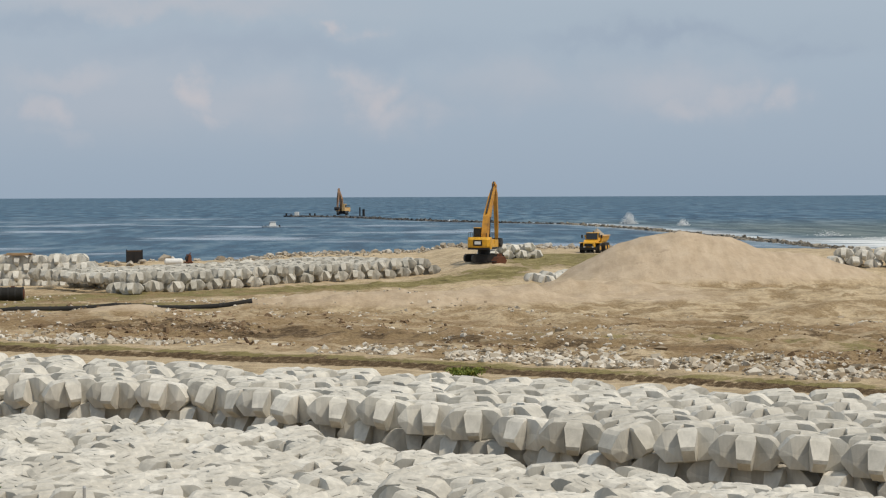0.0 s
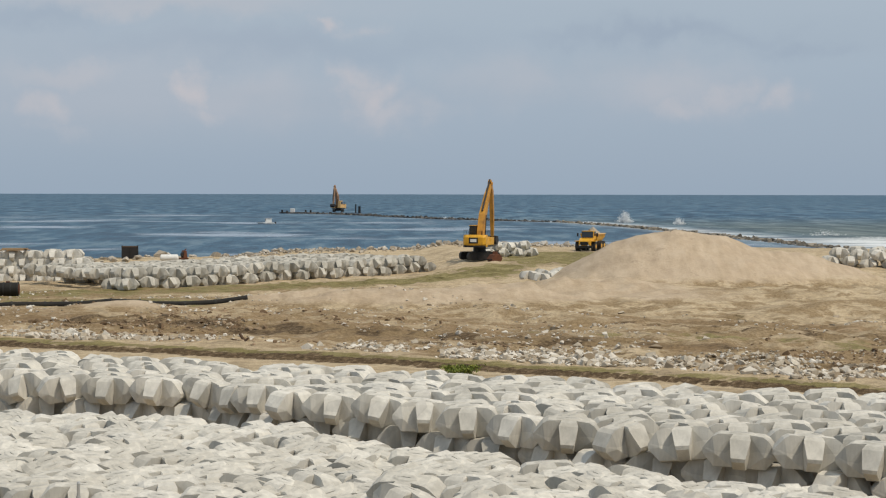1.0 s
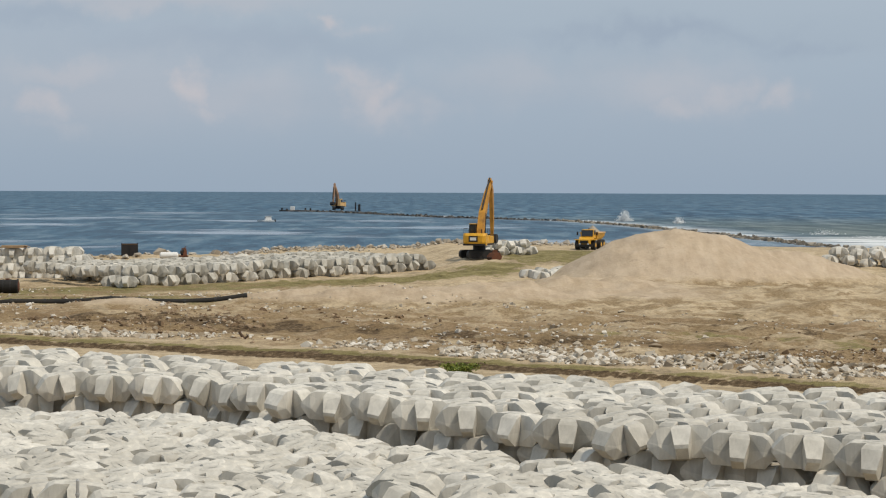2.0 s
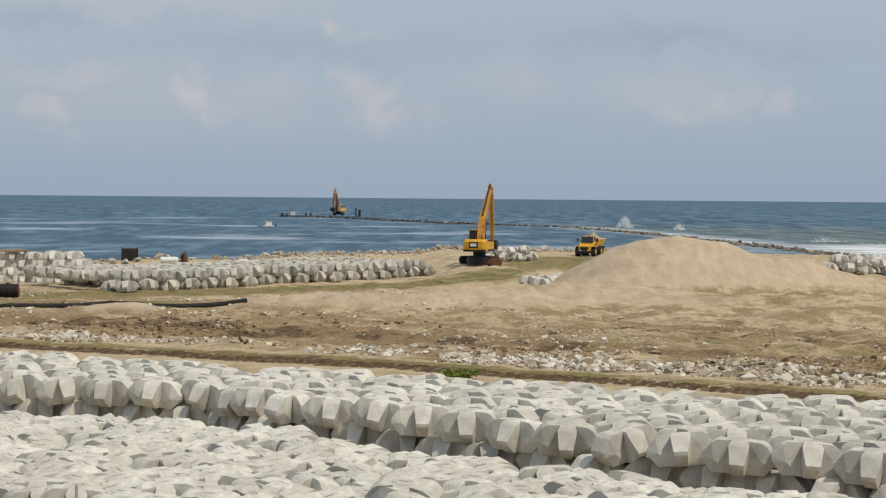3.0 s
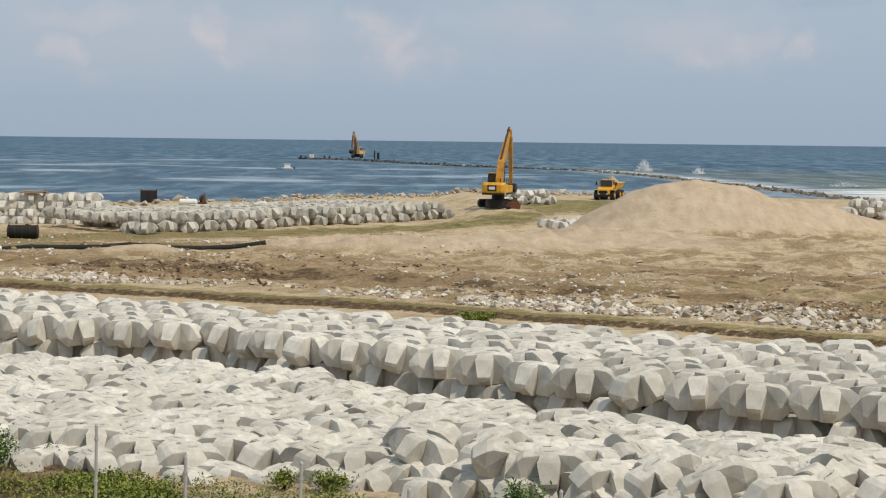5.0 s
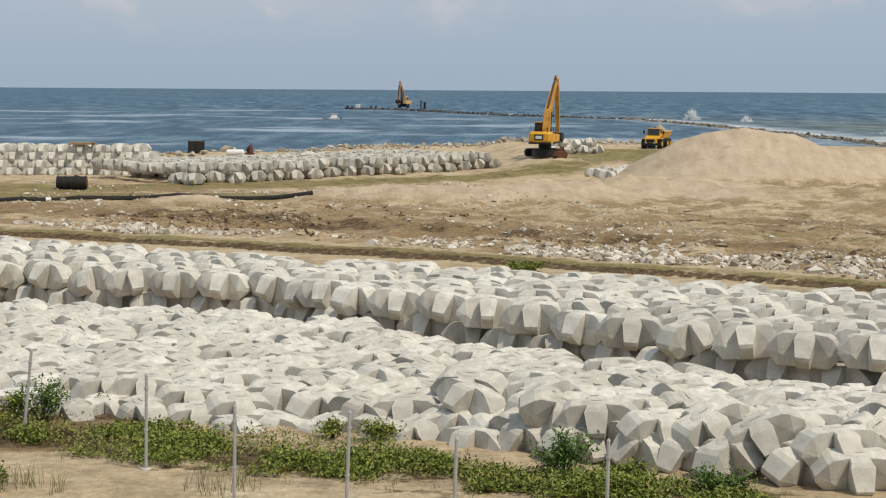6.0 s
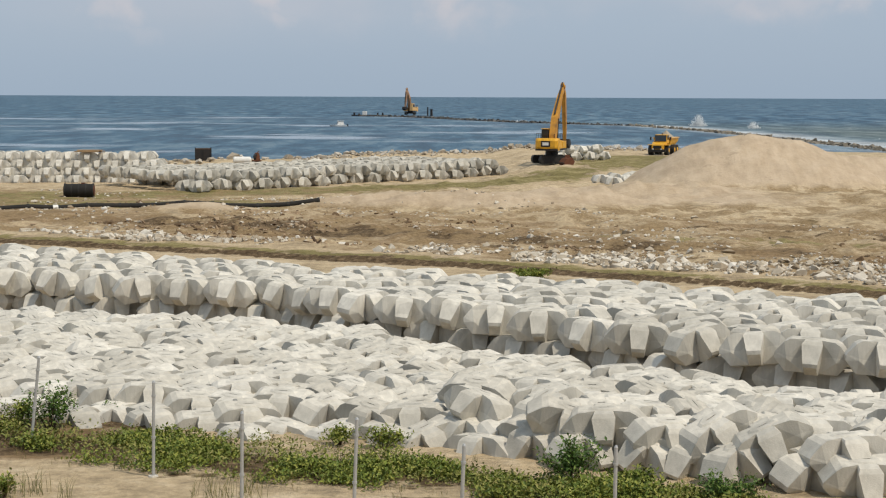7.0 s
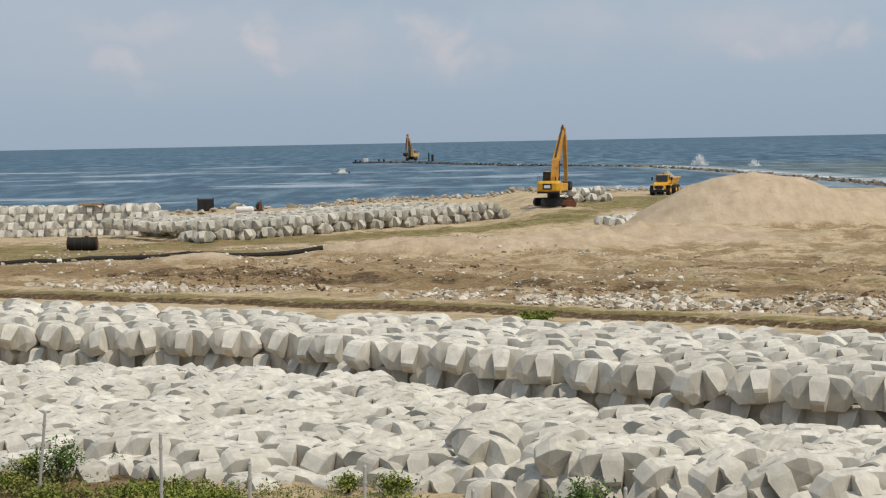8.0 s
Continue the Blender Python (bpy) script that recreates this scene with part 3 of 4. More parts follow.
def block_mesh(seed):
    """An interlocking concrete armour block: a chamfered upright slab with a wedge-shaped nose on either face and a lifting slot on top."""
    rng = random.Random(seed)
    bm = bmesh.new()

    def limb(turn, shape):
        q = Matrix.Rotation(radians(turn), 4, "Z")
        k = rng.uniform(0.97, 1.03)
        hull(bm, [q @ Vector((r * k, s * hw, z)) for r, z, hw in shape for s in (-1, 1)])

    for turn in (0, 180):
        limb(turn, ((0.20, 0.43, 0.22), (0.58, 0.41, 0.30), (0.72, 0.33, 0.33), (0.97, 0.02, 0.29), (0.96, -0.12, 0.28), (0.68, -0.45, 0.26), (0.64, -0.10, 0.38), (0.20, -0.45, 0.24)))
    for turn in (90, 270):
        limb(turn, ((0.06, 0.43, 0.20), (0.40, 0.41, 0.22), (0.50, 0.33, 0.27), (0.80, -0.12, 0.19), (0.77, -0.22, 0.17), (0.40, -0.47, 0.16), (0.0, -0.47, 0.2)))
    core = []
    for z, a, b in ((0.455, 0.30, 0.15), (0.40, 0.44, 0.23), (-0.20, 0.44, 0.28), (-0.46, 0.34, 0.24)):
        for q in range(8):
            t = radians(22.5 + 45 * q)
            core.append(Vector((a * math.cos(t), b * math.sin(t), z)))
    hull(bm, core)
    bmesh.ops.dissolve_limit(bm, angle_limit=radians(1.0), verts=bm.verts, edges=bm.edges)
    bmesh.ops.recalc_face_normals(bm, faces=bm.faces)
    # recessed lifting slot
    top = max((f for f in bm.faces if f.normal.z > 0.99), key=lambda f: f.calc_center_median().z)
    bmesh.ops.inset_individual(bm, faces=[top], thickness=0.125)
    got = bmesh.ops.extrude_discrete_faces(bm, faces=[top])["faces"][0]
    for v in got.verts:
        v.co = Vector((v.co.x, v.co.y, v.co.z - 0.035))
    return mesh_of(bm, "armour_block", CONCRETE)


BLOCKS = [block_mesh(s) for s in range(5)]
BLOCK_LABEL = "pale grey cast concrete armour block in a two-tier stack"
NEAR_LABEL = "off-white concrete armour block lying tilted in a jumbled heap"
LAID = []          # x, y, lift above ground, turn, tip, group


def interp(line, x):
    return float(np.interp(x, [p[0] for p in line], [p[1] for p in line]))


def fill_stack(seed, front, back, x0, x1, angle, tiers, pitch, depth, group, tier_h=0.74, tip=8.0, wobble=0.12, turns=(0, 0, 90, 25, -25, 55), full=False, upper=-99.0):
    """Rows of blocks between a front and a back line, in tiers; inner blocks of lower tiers are left out, for nothing shows of them."""
    rng = random.Random(seed)
    c, s = math.cos(radians(angle)), math.sin(radians(angle))
    a, b = np.meshgrid(np.arange(-30, 31), np.arange(-25, 26), indexing="ij")
    for tier in range(tiers):
        u = (a + np.where((b + tier) % 2 == 1, 0.5, 0.0)) * pitch
        v = (b + 0.35 * tier) * depth
        xm = 0.5 * (x0 + x1)
        X, Y = xm + c * u - s * v, interp(front, xm) + s * u + c * v
        f = np.interp(X, [p[0] for p in front], [p[1] for p in front])
        k = np.interp(X, [p[0] for p in back], [p[1] for p in back])
        if full and tier:
            k = np.minimum(k, f + np.interp(X, [-1, 2, 5, 9], [3.6, 4.2, 3.4, 3.0]))
            f = f + np.interp(X, [-4, -1, 2.5, 5], [9.0, 2.6, 1.0, 0.35])
        if not full and not tier:
            f = f + 0.05          # the upper tier overhangs the lower one
        ok = (X > (upper if tier else x0)) & (X < x1) & (Y > f) & (Y < k) & ((tier == tiers - 1) | full | (Y < f + depth * 2.1))
        for x, y, edge_y in zip(X[ok], Y[ok], f[ok]):
            sink = 0.34 if full and not tier and y < edge_y + 1.1 and x < 1.0 else 0.0
            LAID.append((x + rng.gauss(0, wobble), y + rng.gauss(0, wobble), (0.30 - sink if full else 0.40) + tier * tier_h + rng.gauss(0, 0.07),
                         angle + rng.choice(turns) + rng.gauss(0, 10), tip if tier else (6.5 if full else 3.0), group))


def line_stack(seed, front, back, x0, x1, tiers, pitch, depth, group, tier_h, tip, wobble, turns):
    """Rows of blocks that follow a front line back to a back line, in tiers; inner blocks of lower tiers are left out, for nothing shows of them."""
    rng = random.Random(seed)
    xs = np.linspace(x0, x1, 200)
    ys = np.interp(xs, [p[0] for p in front], [p[1] for p in front])
    run = np.concatenate([[0], np.cumsum(np.hypot(np.diff(xs), np.diff(ys)))])
    slope = math.atan2(ys[-1] - ys[0], xs[-1] - xs[0])
    nx, ny = -math.sin(slope), math.cos(slope)
    for tier in range(tiers):
        for r in range(14):
            for k in range(-8, int(run[-1] / pitch) + 1):
                u = (k + 0.5 * ((r + tier) % 2)) * pitch
                off = r * depth + (0.0 if tier else 0.26)
                ux = np.interp(max(u, 0), run, xs) + nx * off + min(u, 0) * ny
                uy = np.interp(max(u, 0), run, ys) + ny * off - min(u, 0) * nx
                if uy > interp(back, ux) or ux < x0 or ux > x1 or (tier < tiers - 1 and r > 1):
                    continue
                LAID.append((ux + rng.gauss(0, wobble), uy + rng.gauss(0, wobble), 0.40 + tier * tier_h + rng.gauss(0, 0.04),
                             math.degrees(slope) + rng.choice(turns) + rng.gauss(0, 7), tip if tier else 3.0, group))


def row_stack(p0, p1, rows, tiers, pitch, depth, tier_h, group, turns, tip, seed):
    rng = random.Random(seed)
    a, b = Vector((*p0, 0)), Vector((*p1, 0))
    d = (b - a).normalized()
    back = Vector((-d.y, d.x, 0))
    ang = math.degrees(math.atan2(d.y, d.x))
    n = int((b - a).length / pitch)
    for r in range(rows):
        for t in range(tiers):
            if r > 1 and t < tiers - 1:
                continue
            for k in range(n - (t % 2) - (1 if group == "wall" and t > 1 else 0)):
                p = a + d * ((k + 0.5 * (1 + t % 2)) * pitch) + back * (r * depth + 0.25 * t)
                LAID.append((p.x + rng.gauss(0, 0.06), p.y + rng.gauss(0, 0.1), (0.20 if group == "wall" else 0.43 if tiers > 1 else 0.22) + t * tier_h, ang + rng.choice(turns) + rng.gauss(0, 5), tip, group))


STACK1_FRONT = [(-20, 45.8), (-11, 41.4), (-6, 40.0), (-1.0, 38.2), (2.2, 36.3), (7.2, 34.4), (12, 32.5)]
STACK1_BACK = [(-22, 61.6), (-13.9, 57.9), (-3.1, 53.2), (1, 49.3), (6.7, 44.8), (9, 43.0), (13, 40.0)]
STACK2_FRONT = [(-26, 66.6), (-16.1, 62.0), (-5, 57.6), (-3.4, 55.3), (5, 48.2), (10.4, 44.4), (18, 39.5)]
STACK2_BACK = [(-26, 75.6), (-18.5, 71.7), (-1.7, 62.8), (13.2, 54.4), (20, 51.0)]
fill_stack(11, STACK1_FRONT, STACK1_BACK, -19.5, 12.5, -27, 2, 1.24, 0.86, "near stack of armour blocks", tip=11, full=True, upper=0.6, tier_h=0.50, wobble=0.15, turns=(-25, -18, -10, 0, 25, 40, 48, 55, 62, 78))
line_stack(12, STACK2_FRONT, STACK2_BACK, -24.5, -4.2, 2, 1.80, 1.20, "second stack of armour blocks", 0.80, 6, 0.09, (-8, 0, 0, 6, 10, 38))
line_stack(13, STACK2_FRONT, STACK2_BACK, -4.2, 18.5, 2, 1.74, 1.20, "second stack of armour blocks", 0.80, 6, 0.09, (24, 14, 30, 38, 0, 70))
row_stack((-48.3, 152.0), (-22.9, 153.6), 2, 4, 1.68, 1.5, 0.67, "wall", (0, 180), 1.0, 1)
row_stack((-26.3, 149.0), (-20.4, 145.0), 3, 2, 1.75, 1.5, 0.66, "new", (0, 25), 5.0, 2)
row_stack((-20.1, 136.8), (6.2, 170.2), 9, 2, 2.35, 1.5, 0.74, "worn", (-40, -50, -60, 0), 7.0, 3)
row_stack((11.6, 182.0), (19.0, 186.0), 2, 2, 1.8, 1.6, 0.66, "new", (0, 45, 90), 6.0, 4)
row_stack((14.3, 152.0), (19.6, 156.5), 2, 1, 1.85, 1.5, 0.66, "new", (0, 45, 90), 6.0, 5)
row_stack((43.0, 164.0), (62.0, 160.0), 3, 2, 1.85, 1.6, 0.72, "new", (0, 45, 90), 5.0, 6)
SINGLE = 400


def build_blocks():
    rng = random.Random(77)
    LAID.sort(key=lambda r: r[1])
    z = ground_height(np.array([r[0] for r in LAID]), np.array([r[1] for r in LAID]))
    vs, fs, tones, base = [], [], [], 0
    raw = []
    for me in BLOCKS:
        bm = bmesh.new()
        bm.from_mesh(me)
        bmesh.ops.triangulate(bm, faces=bm.faces)
        bm.verts.index_update()
        raw.append((np.array([v.co[:] for v in bm.verts]), np.array([[v.index for v in f.verts] for f in bm.faces])))
        bm.free()
    for k, (x, y, lift, turn, tip, group) in enumerate(LAID):
        pick, near = rng.randrange(len(BLOCKS)), group.startswith("near")
        m = pose(x, y, z[k] + lift, 0, 0, 0) @ pose(0, 0, 0, rng.gauss(10 if near else 0, tip), rng.gauss(0, tip), 0) @ pose(0, 0, 0, 0, 0, turn)
        if near:
            m = m @ Matrix.Diagonal((0.94, 0.94, 0.86, 1.0))
        if k < SINGLE:
            ob = new("armour_block", BLOCKS[pick])
            ob.matrix_basis = m
            tagged(ob, NEAR_LABEL if near else BLOCK_LABEL, "armour block", group)
            continue
        v, f = raw[pick]
        q = np.array(m)
        vs.append(v @ q[:3, :3].T + q[:3, 3])
        fs.append(f + base)
        tones += [rng.uniform(0.05, 0.5) if group == "worn" else rng.uniform(0.45, 1.0)] * len(v)
        base += len(v)
    me = bpy.data.meshes.new("armour_blocks")
    me.from_pydata(np.concatenate(vs).tolist(), [], np.concatenate(fs).tolist())
    me.attributes.new("tone", "FLOAT", "POINT").data.foreach_set("value", np.array(tones, np.float32))
    me.materials.append(CONCRETE_FAR)
    tagged(new("armour_blocks", me), "rows of pale concrete armour blocks stacked by the shore", "armour blocks", kind="stuff")


build_blocks()

# ------------------------------------------------------------------ machines


def logo_plate(parent, place):
    """The maker's mark as plain shapes."""
    plate = part("badge", box((0.03, 1.25, 0.68), place, bevel=0.01), BLACK, parent, "black maker's badge with pale bars")
    part("badge_mark", box((0.02, 0.85, 0.34), (place[0] - 0.02, place[1], place[2])), WHITE, plate)


def excavator(m, label, body_paint, under_turn, boom, stick, rust_boom=None, cab_paint=BLACK, rise=0.0):
    """A tracked excavator that faces +x, with its boom raised and its stick folded down."""
    e = thing("excavator", m, label, "excavator")
    beam = rust_boom or body_paint
    # undercarriage
    t = Matrix.Rotation(radians(under_turn), 4, "Z")
    for side in (-1, 1):
        bm = bmesh.new()
        pts = []
        for px, pz in ((-2.35, 0.50), (-2.05, 0.06), (2.05, 0.06), (2.35, 0.50), (2.10, 0.95), (-2.10, 0.95), (-2.28, 0.24), (2.28, 0.24), (2.28, 0.80), (-2.28, 0.80)):
            for sy in (-0.3, 0.3):
                pts.append(t @ Vector((px, side * 1.3 + sy, pz)))
        hull(bm, pts)
        track = part("track", bm, BLACK, e, "black steel crawler track")
        for k in range(15):
            shoe = box((0.20, 0.66, 0.05), (0, 0, 0))
            q = t @ Matrix.Translation((-2.0 + k * 0.285, side * 1.3, 0.97))
            shoe.transform(q)
            part("track_shoe", shoe, BLACK, track)
        for k in range(5):
            wheel = bmesh.new()
            a = t @ Vector((-1.6 + k * 0.8, side * 1.62, 0.40))
            b = t @ Vector((-1.6 + k * 0.8, side * 1.66, 0.40))
            add_rod(wheel, a, b, 0.24, n=14)
            part("roller", wheel, DARK_STEEL, track)
    car = box((2.0, 2.2, 0.5), (0, 0, 0), bevel=0.05)
    car.transform(t @ Matrix.Translation((0, 0, 0.62)))
    part("car_body", car, DARK_STEEL, e)
    part("slew_ring", rod((0, 0, 0.85 - rise), (0, 0, 1.08), 0.85, n=24), BLACK, e)
    # house
    part("deck", box((4.2, 3.0, 0.22), (-0.55, 0, 1.18), bevel=0.03), DARK_STEEL, e)
    weight = bmesh.new()
    pts = []
    for z, back in ((1.10, -2.55), (1.45, -2.75), (2.20, -2.75), (2.48, -2.55)):
        for y, inset in ((1.56, 0.38), (1.20, 0.08), (0.0, 0.0)):
            for sg in (-1, 1):
                pts += [Vector((back + inset, sg * y, z)), Vector((-1.55, sg * 1.56, z))]
    hull(weight, pts)
    w = part("counterweight", weight, body_paint, e)
    logo_plate(w, (-2.80, 0.05, 1.85))
    part("engine_cover", box((2.1, 2.95, 0.95), (-0.75, 0.0, 1.75), taper=(0.96, 0.94), bevel=0.06), body_paint, e)
    part("side_box", box((1.9, 0.95, 0.85), (0.95, -1.02, 1.70), bevel=0.05), body_paint, e)
    cab = part("cab", box((1.75, 1.0, 2.15), (0.75, 1.02, 2.38), taper=(0.80, 0.9), bevel=0.08), cab_paint, e, "dark operator cab" if cab_paint is BLACK else "")
    part("roof", box((1.45, 0.95, 0.08), (0.72, 1.02, 3.50), bevel=0.03), body_paint, cab)
    part("rear_window", box((0.03, 0.72, 0.75), (-0.14, 1.02, 2.95), turn=Matrix.Rotation(radians(-5), 4, "Y")), GLASS, cab)
    part("side_window", box((1.05, 0.03, 0.80), (0.78, 1.53, 2.85), turn=Matrix.Rotation(radians(3), 4, "X")), GLASS, cab)
    for y in (-1.5, 1.52):
        rail = bmesh.new()
        for x in (-2.2, -1.2, -0.2):
            add_rod(rail, (x, y, 2.3), (x, y, 3.0), 0.025, n=6)
        add_rod(rail, (-2.2, y, 3.0), (-0.2, y, 3.0), 0.025, n=6)
        part("guard_rail", rail, BLACK, e)
    part("exhaust", rod((-1.3, -0.7, 2.3), (-1.3, -0.7, 2.95), 0.08, 0.06), BLACK, e)
    for ob in e.children:
        if not ob.name.startswith(("track", "car_body")):
            ob.location.z = rise
    # boom, stick and bucket
    bm = add_beam(bmesh.new(), boom, [0.72, 0.86, 0.86, 0.66, 0.42], [0.50, 0.85, 0.95, 0.62, 0.40])
    b = part("boom", bm, beam, e)
    knee, tip = Vector(boom[2]), Vector(boom[-1])
    for y in (-0.42, 0.42):
        part("boom_cylinder", rod((0.9, y, 1.5), knee + Vector((0.1, y, 0.1)), 0.10), BLACK, b)
    s_ = part("stick", add_beam(bmesh.new(), stick, [0.42, 0.52, 0.50, 0.40], [0.38, 0.62, 0.52, 0.32]), beam, e)
    part("stick_cylinder", rod(knee + Vector((-0.25, 0, 0.6)), Vector(stick[0]) + Vector((0.1, 0, 0.1)), 0.11), DARK_STEEL, b)
    part("pin_boss", rod(tip - Vector((0, 0.32, 0)), tip + Vector((0, 0.32, 0)), 0.22, n=14), beam, b)
    part("bucket_cylinder", rod(Vector(stick[1]) + Vector((0.42, 0, 0)), Vector(stick[-1]) + Vector((0.35, 0, 0.9)), 0.09), DARK_STEEL, s_)
    low = Vector(stick[-1])
    bk = bmesh.new()
    pts = []
    for px, pz in ((0.0, 0.1), (0.9, 0.0), (1.15, -0.55), (0.75, -1.0), (0.1, -0.95), (-0.25, -0.5)):
        for y in (-0.6, 0.6):
            pts.append(low + Vector((px, y, pz)))
    hull(bk, pts)
    bucket = part("bucket", bk, DARK_STEEL, e, "worn steel bucket")
    for k in range(5):
        part("tooth", box((0.10, 0.10, 0.26), low + Vector((0.05, -0.5 + 0.25 * k, -1.0)), taper=(0.5, 0.7)), DARK_STEEL, bucket)
    return e


def facing(x, y, z, hx, hy):
    return pose(x, y, z, 0, 0, math.degrees(math.atan2(hy, hx)))


excavator(facing(10.85, 173.5, height_at(10.85, 173.5) - 0.03, 0.30, 0.954) @ Matrix.Diagonal((0.87, 0.74, 0.87, 1.0)), "yellow tracked excavator with raised boom, parked on sand", YELLOW, -50,
          [(0.2, 0, 1.7), (0.55, 0, 3.2), (1.5, 0, 5.1), (3.5, 0, 7.4), (5.2, 0, 8.85)],
          [(4.9, 0, 9.25), (5.7, 0, 7.9), (6.2, 0, 4.4), (6.3, 0, 2.6)], rust_boom=BOOM_YELLOW, rise=0.50)
far = excavator(facing(-13.2, 690, SEA_Z + 1.1, -0.42, -0.91) @ Matrix.Scale(1.28, 4), "weathered yellow excavator working at the jetty end", FAR_YELLOW, 20,
                [(0.2, 0, 1.7), (0.6, 0, 3.4), (1.0, 0, 5.0), (1.9, 0, 6.6), (2.6, 0, 7.9)],
                [(2.35, 0, 8.3), (2.8, 0, 7.0), (3.4, 0, 4.2), (3.6, 0, 2.5)], rust_boom=BOOM_BROWN, cab_paint=FAR_YELLOW)


def dump_truck(m, label):
    """A three-axled dumper that faces +x."""
    d = thing("dump_truck", m, label, "dump truck")
    part("chassis", box((6.2, 0.9, 0.35), (-0.4, 0, 0.75), bevel=0.04), BLACK, d)
    hood = bmesh.new()
    hull(hood, [Vector((x, s * y, z)) for x, y, z in ((2.9, 0.75, 0.75), (2.85, 0.72, 1.35), (1.4, 0.95, 1.70), (1.4, 0.98, 0.75), (2.95, 0.7, 1.05)) for s in (-1, 1)])
    h = part("hood", hood, YELLOW, d)
    part("grille", box((0.05, 1.1, 0.42), (2.93, 0, 1.02), bevel=0.01), BLACK, h)
    for y in (-0.55, 0.55):
        part("headlight", box((0.05, 0.22, 0.14), (2.95, y, 0.78), bevel=0.02), WHITE, h)
    part("bumper", box((0.25, 2.2, 0.30), (2.95, 0, 0.55), bevel=0.04), BLACK, d)
    cab = part("cab", box((1.25, 1.7, 1.15), (0.95, 0.1, 2.05), taper=(0.82, 0.9), bevel=0.06), YELLOW, d)
    part("windscreen", box((0.03, 1.5, 0.80), (1.55, 0.1, 2.15), turn=Matrix.Rotation(radians(-11), 4, "Y")), GLASS, cab)
    for y in (-0.74, 0.94):
        part("side_window", box((0.8, 0.03, 0.55), (0.95, y, 2.25)), GLASS, cab)
    part("beacon", rod((0.7, 0.1, 2.6), (0.7, 0.1, 2.78), 0.08, n=10), RUST, cab)
    for y in (-1.25, 1.35):
        part("mirror", box((0.06, 0.22, 0.45), (1.45, y, 2.1), bevel=0.02), BLACK, cab)
    bed = bmesh.new()
    hull(bed, [Vector((x, s * y, z)) for x, y, z in ((0.15, 0.95, 1.25), (-3.3, 0.85, 1.25), (0.25, 1.25, 2.25), (-3.7, 1.2, 2.05), (-3.9, 1.1, 1.75)) for s in (-1, 1)])
    bd = part("dump_bed", bed, YELLOW, d)
    part("rim_rail", box((4.0, 2.62, 0.12), (-1.75, 0, 2.18), bevel=0.03), FAR_YELLOW, bd)
    load = hull(bmesh.new(), [Vector((-1.7 + 1.7 * math.cos(a), 1.1 * math.sin(a), 2.2)) for a in np.linspace(0, 6.0, 9)] + [Vector((-1.3, 0.1, 3.15)), Vector((-2.3, -0.2, 2.9)), Vector((-0.6, 0.3, 2.95))])
    part("sand_load", load, SHORE_ROCK, bd, "heaped load of pale sand")
    for x in (1.9, -1.2, -2.7):
        for y in (-1.05, 1.05):
            wheel = part("wheel", rod((x, y - 0.27, 0.62), (x, y + 0.27, 0.62), 0.62, n=22), BLACK, d, "black tyre")
            sg = 1 if y > 0 else -1
            part("rim", rod((x, y + sg * 0.25, 0.62), (x, y + sg * 0.30, 0.62), 0.32, 0.26, n=16), YELLOW, wheel)
    for y in (-1.1, 1.1):
        part("mudguard", box((1.35, 0.6, 0.08), (1.9, y, 1.30), bevel=0.03), YELLOW, d)
    return d


dump_truck(facing(25.7, 203.0, height_at(25.7, 203.0) - 0.02, -0.36, -0.93) @ Matrix.Scale(0.90, 4), "yellow dump truck with a load of sand, on the shore track")

# ------------------------------------------------------------------ other things


def loose_bucket():
    x, y = 12.15, 170.5
    b = thing("excavator_bucket", pose(x, y, height_at(x, y), 0, 0, 20), "rusty spare excavator bucket lying on sand", "bucket")
    b.scale = (0.8, 0.8, 0.8)
    shell = hull(bmesh.new(), [Vector((px, s * 0.75, pz)) for px, pz in ((-0.6, 0.0), (0.55, 0.0), (0.75, 0.45), (0.4, 0.95), (-0.35, 0.85), (-0.75, 0.35)) for s in (-1, 1)])
    part("shell", shell, RUST, b)
    part("lip", box((0.12, 1.65, 0.10), (-0.72, 0, 0.30), bevel=0.02), DARK_STEEL, b)
    for y in (-0.35, 0.35):
        part("ear", box((0.5, 0.06, 0.45), (0.1, y, 1.05), taper=(0.5, 1)), RUST, b)
    for k in range(5):
        part("tooth", box((0.22, 0.10, 0.10), (-0.88, -0.66 + 0.33 * k, 0.30)), DARK_STEEL, b)


loose_bucket()


def dark_bin():
    x, y = -26.5, 191.0
    z = height_at(x, y)
    b = thing("steel_bin", pose(x, y, z, 0, 0, 8), "black open steel bin standing on the shore", "bin")
    w, d, h = 1.70, 1.5, 1.30
    for name, size, c in (("side", (w, 0.06, h), (0, -d / 2, h / 2)), ("side", (w, 0.06, h), (0, d / 2, h / 2)), ("side", (0.06, d, h), (-w / 2, 0, h / 2)),
                          ("side", (0.06, d, h), (w / 2, 0, h / 2)), ("floor_plate", (w, d, 0.06), (0, 0, 0.05))):
        part(name, box(size, c), DARK_STEEL, b)
    for sx in (-1, 1):
        for sy in (-1, 1):
            part("corner_post", box((0.11, 0.11, h + 0.14), (sx * w / 2, sy * d / 2, h / 2 + 0.05), bevel=0.01), BLACK, b)
    for sy in (-1, 1):
        part("top_rim", box((w, 0.10, 0.09), (0, sy * d / 2, h), bevel=0.01), BROWN, b)
        part("rib", box((0.09, 0.09, h * 0.9), (0, sy * (d / 2 + 0.06), h * 0.5)), BLACK, b)


dark_bin()


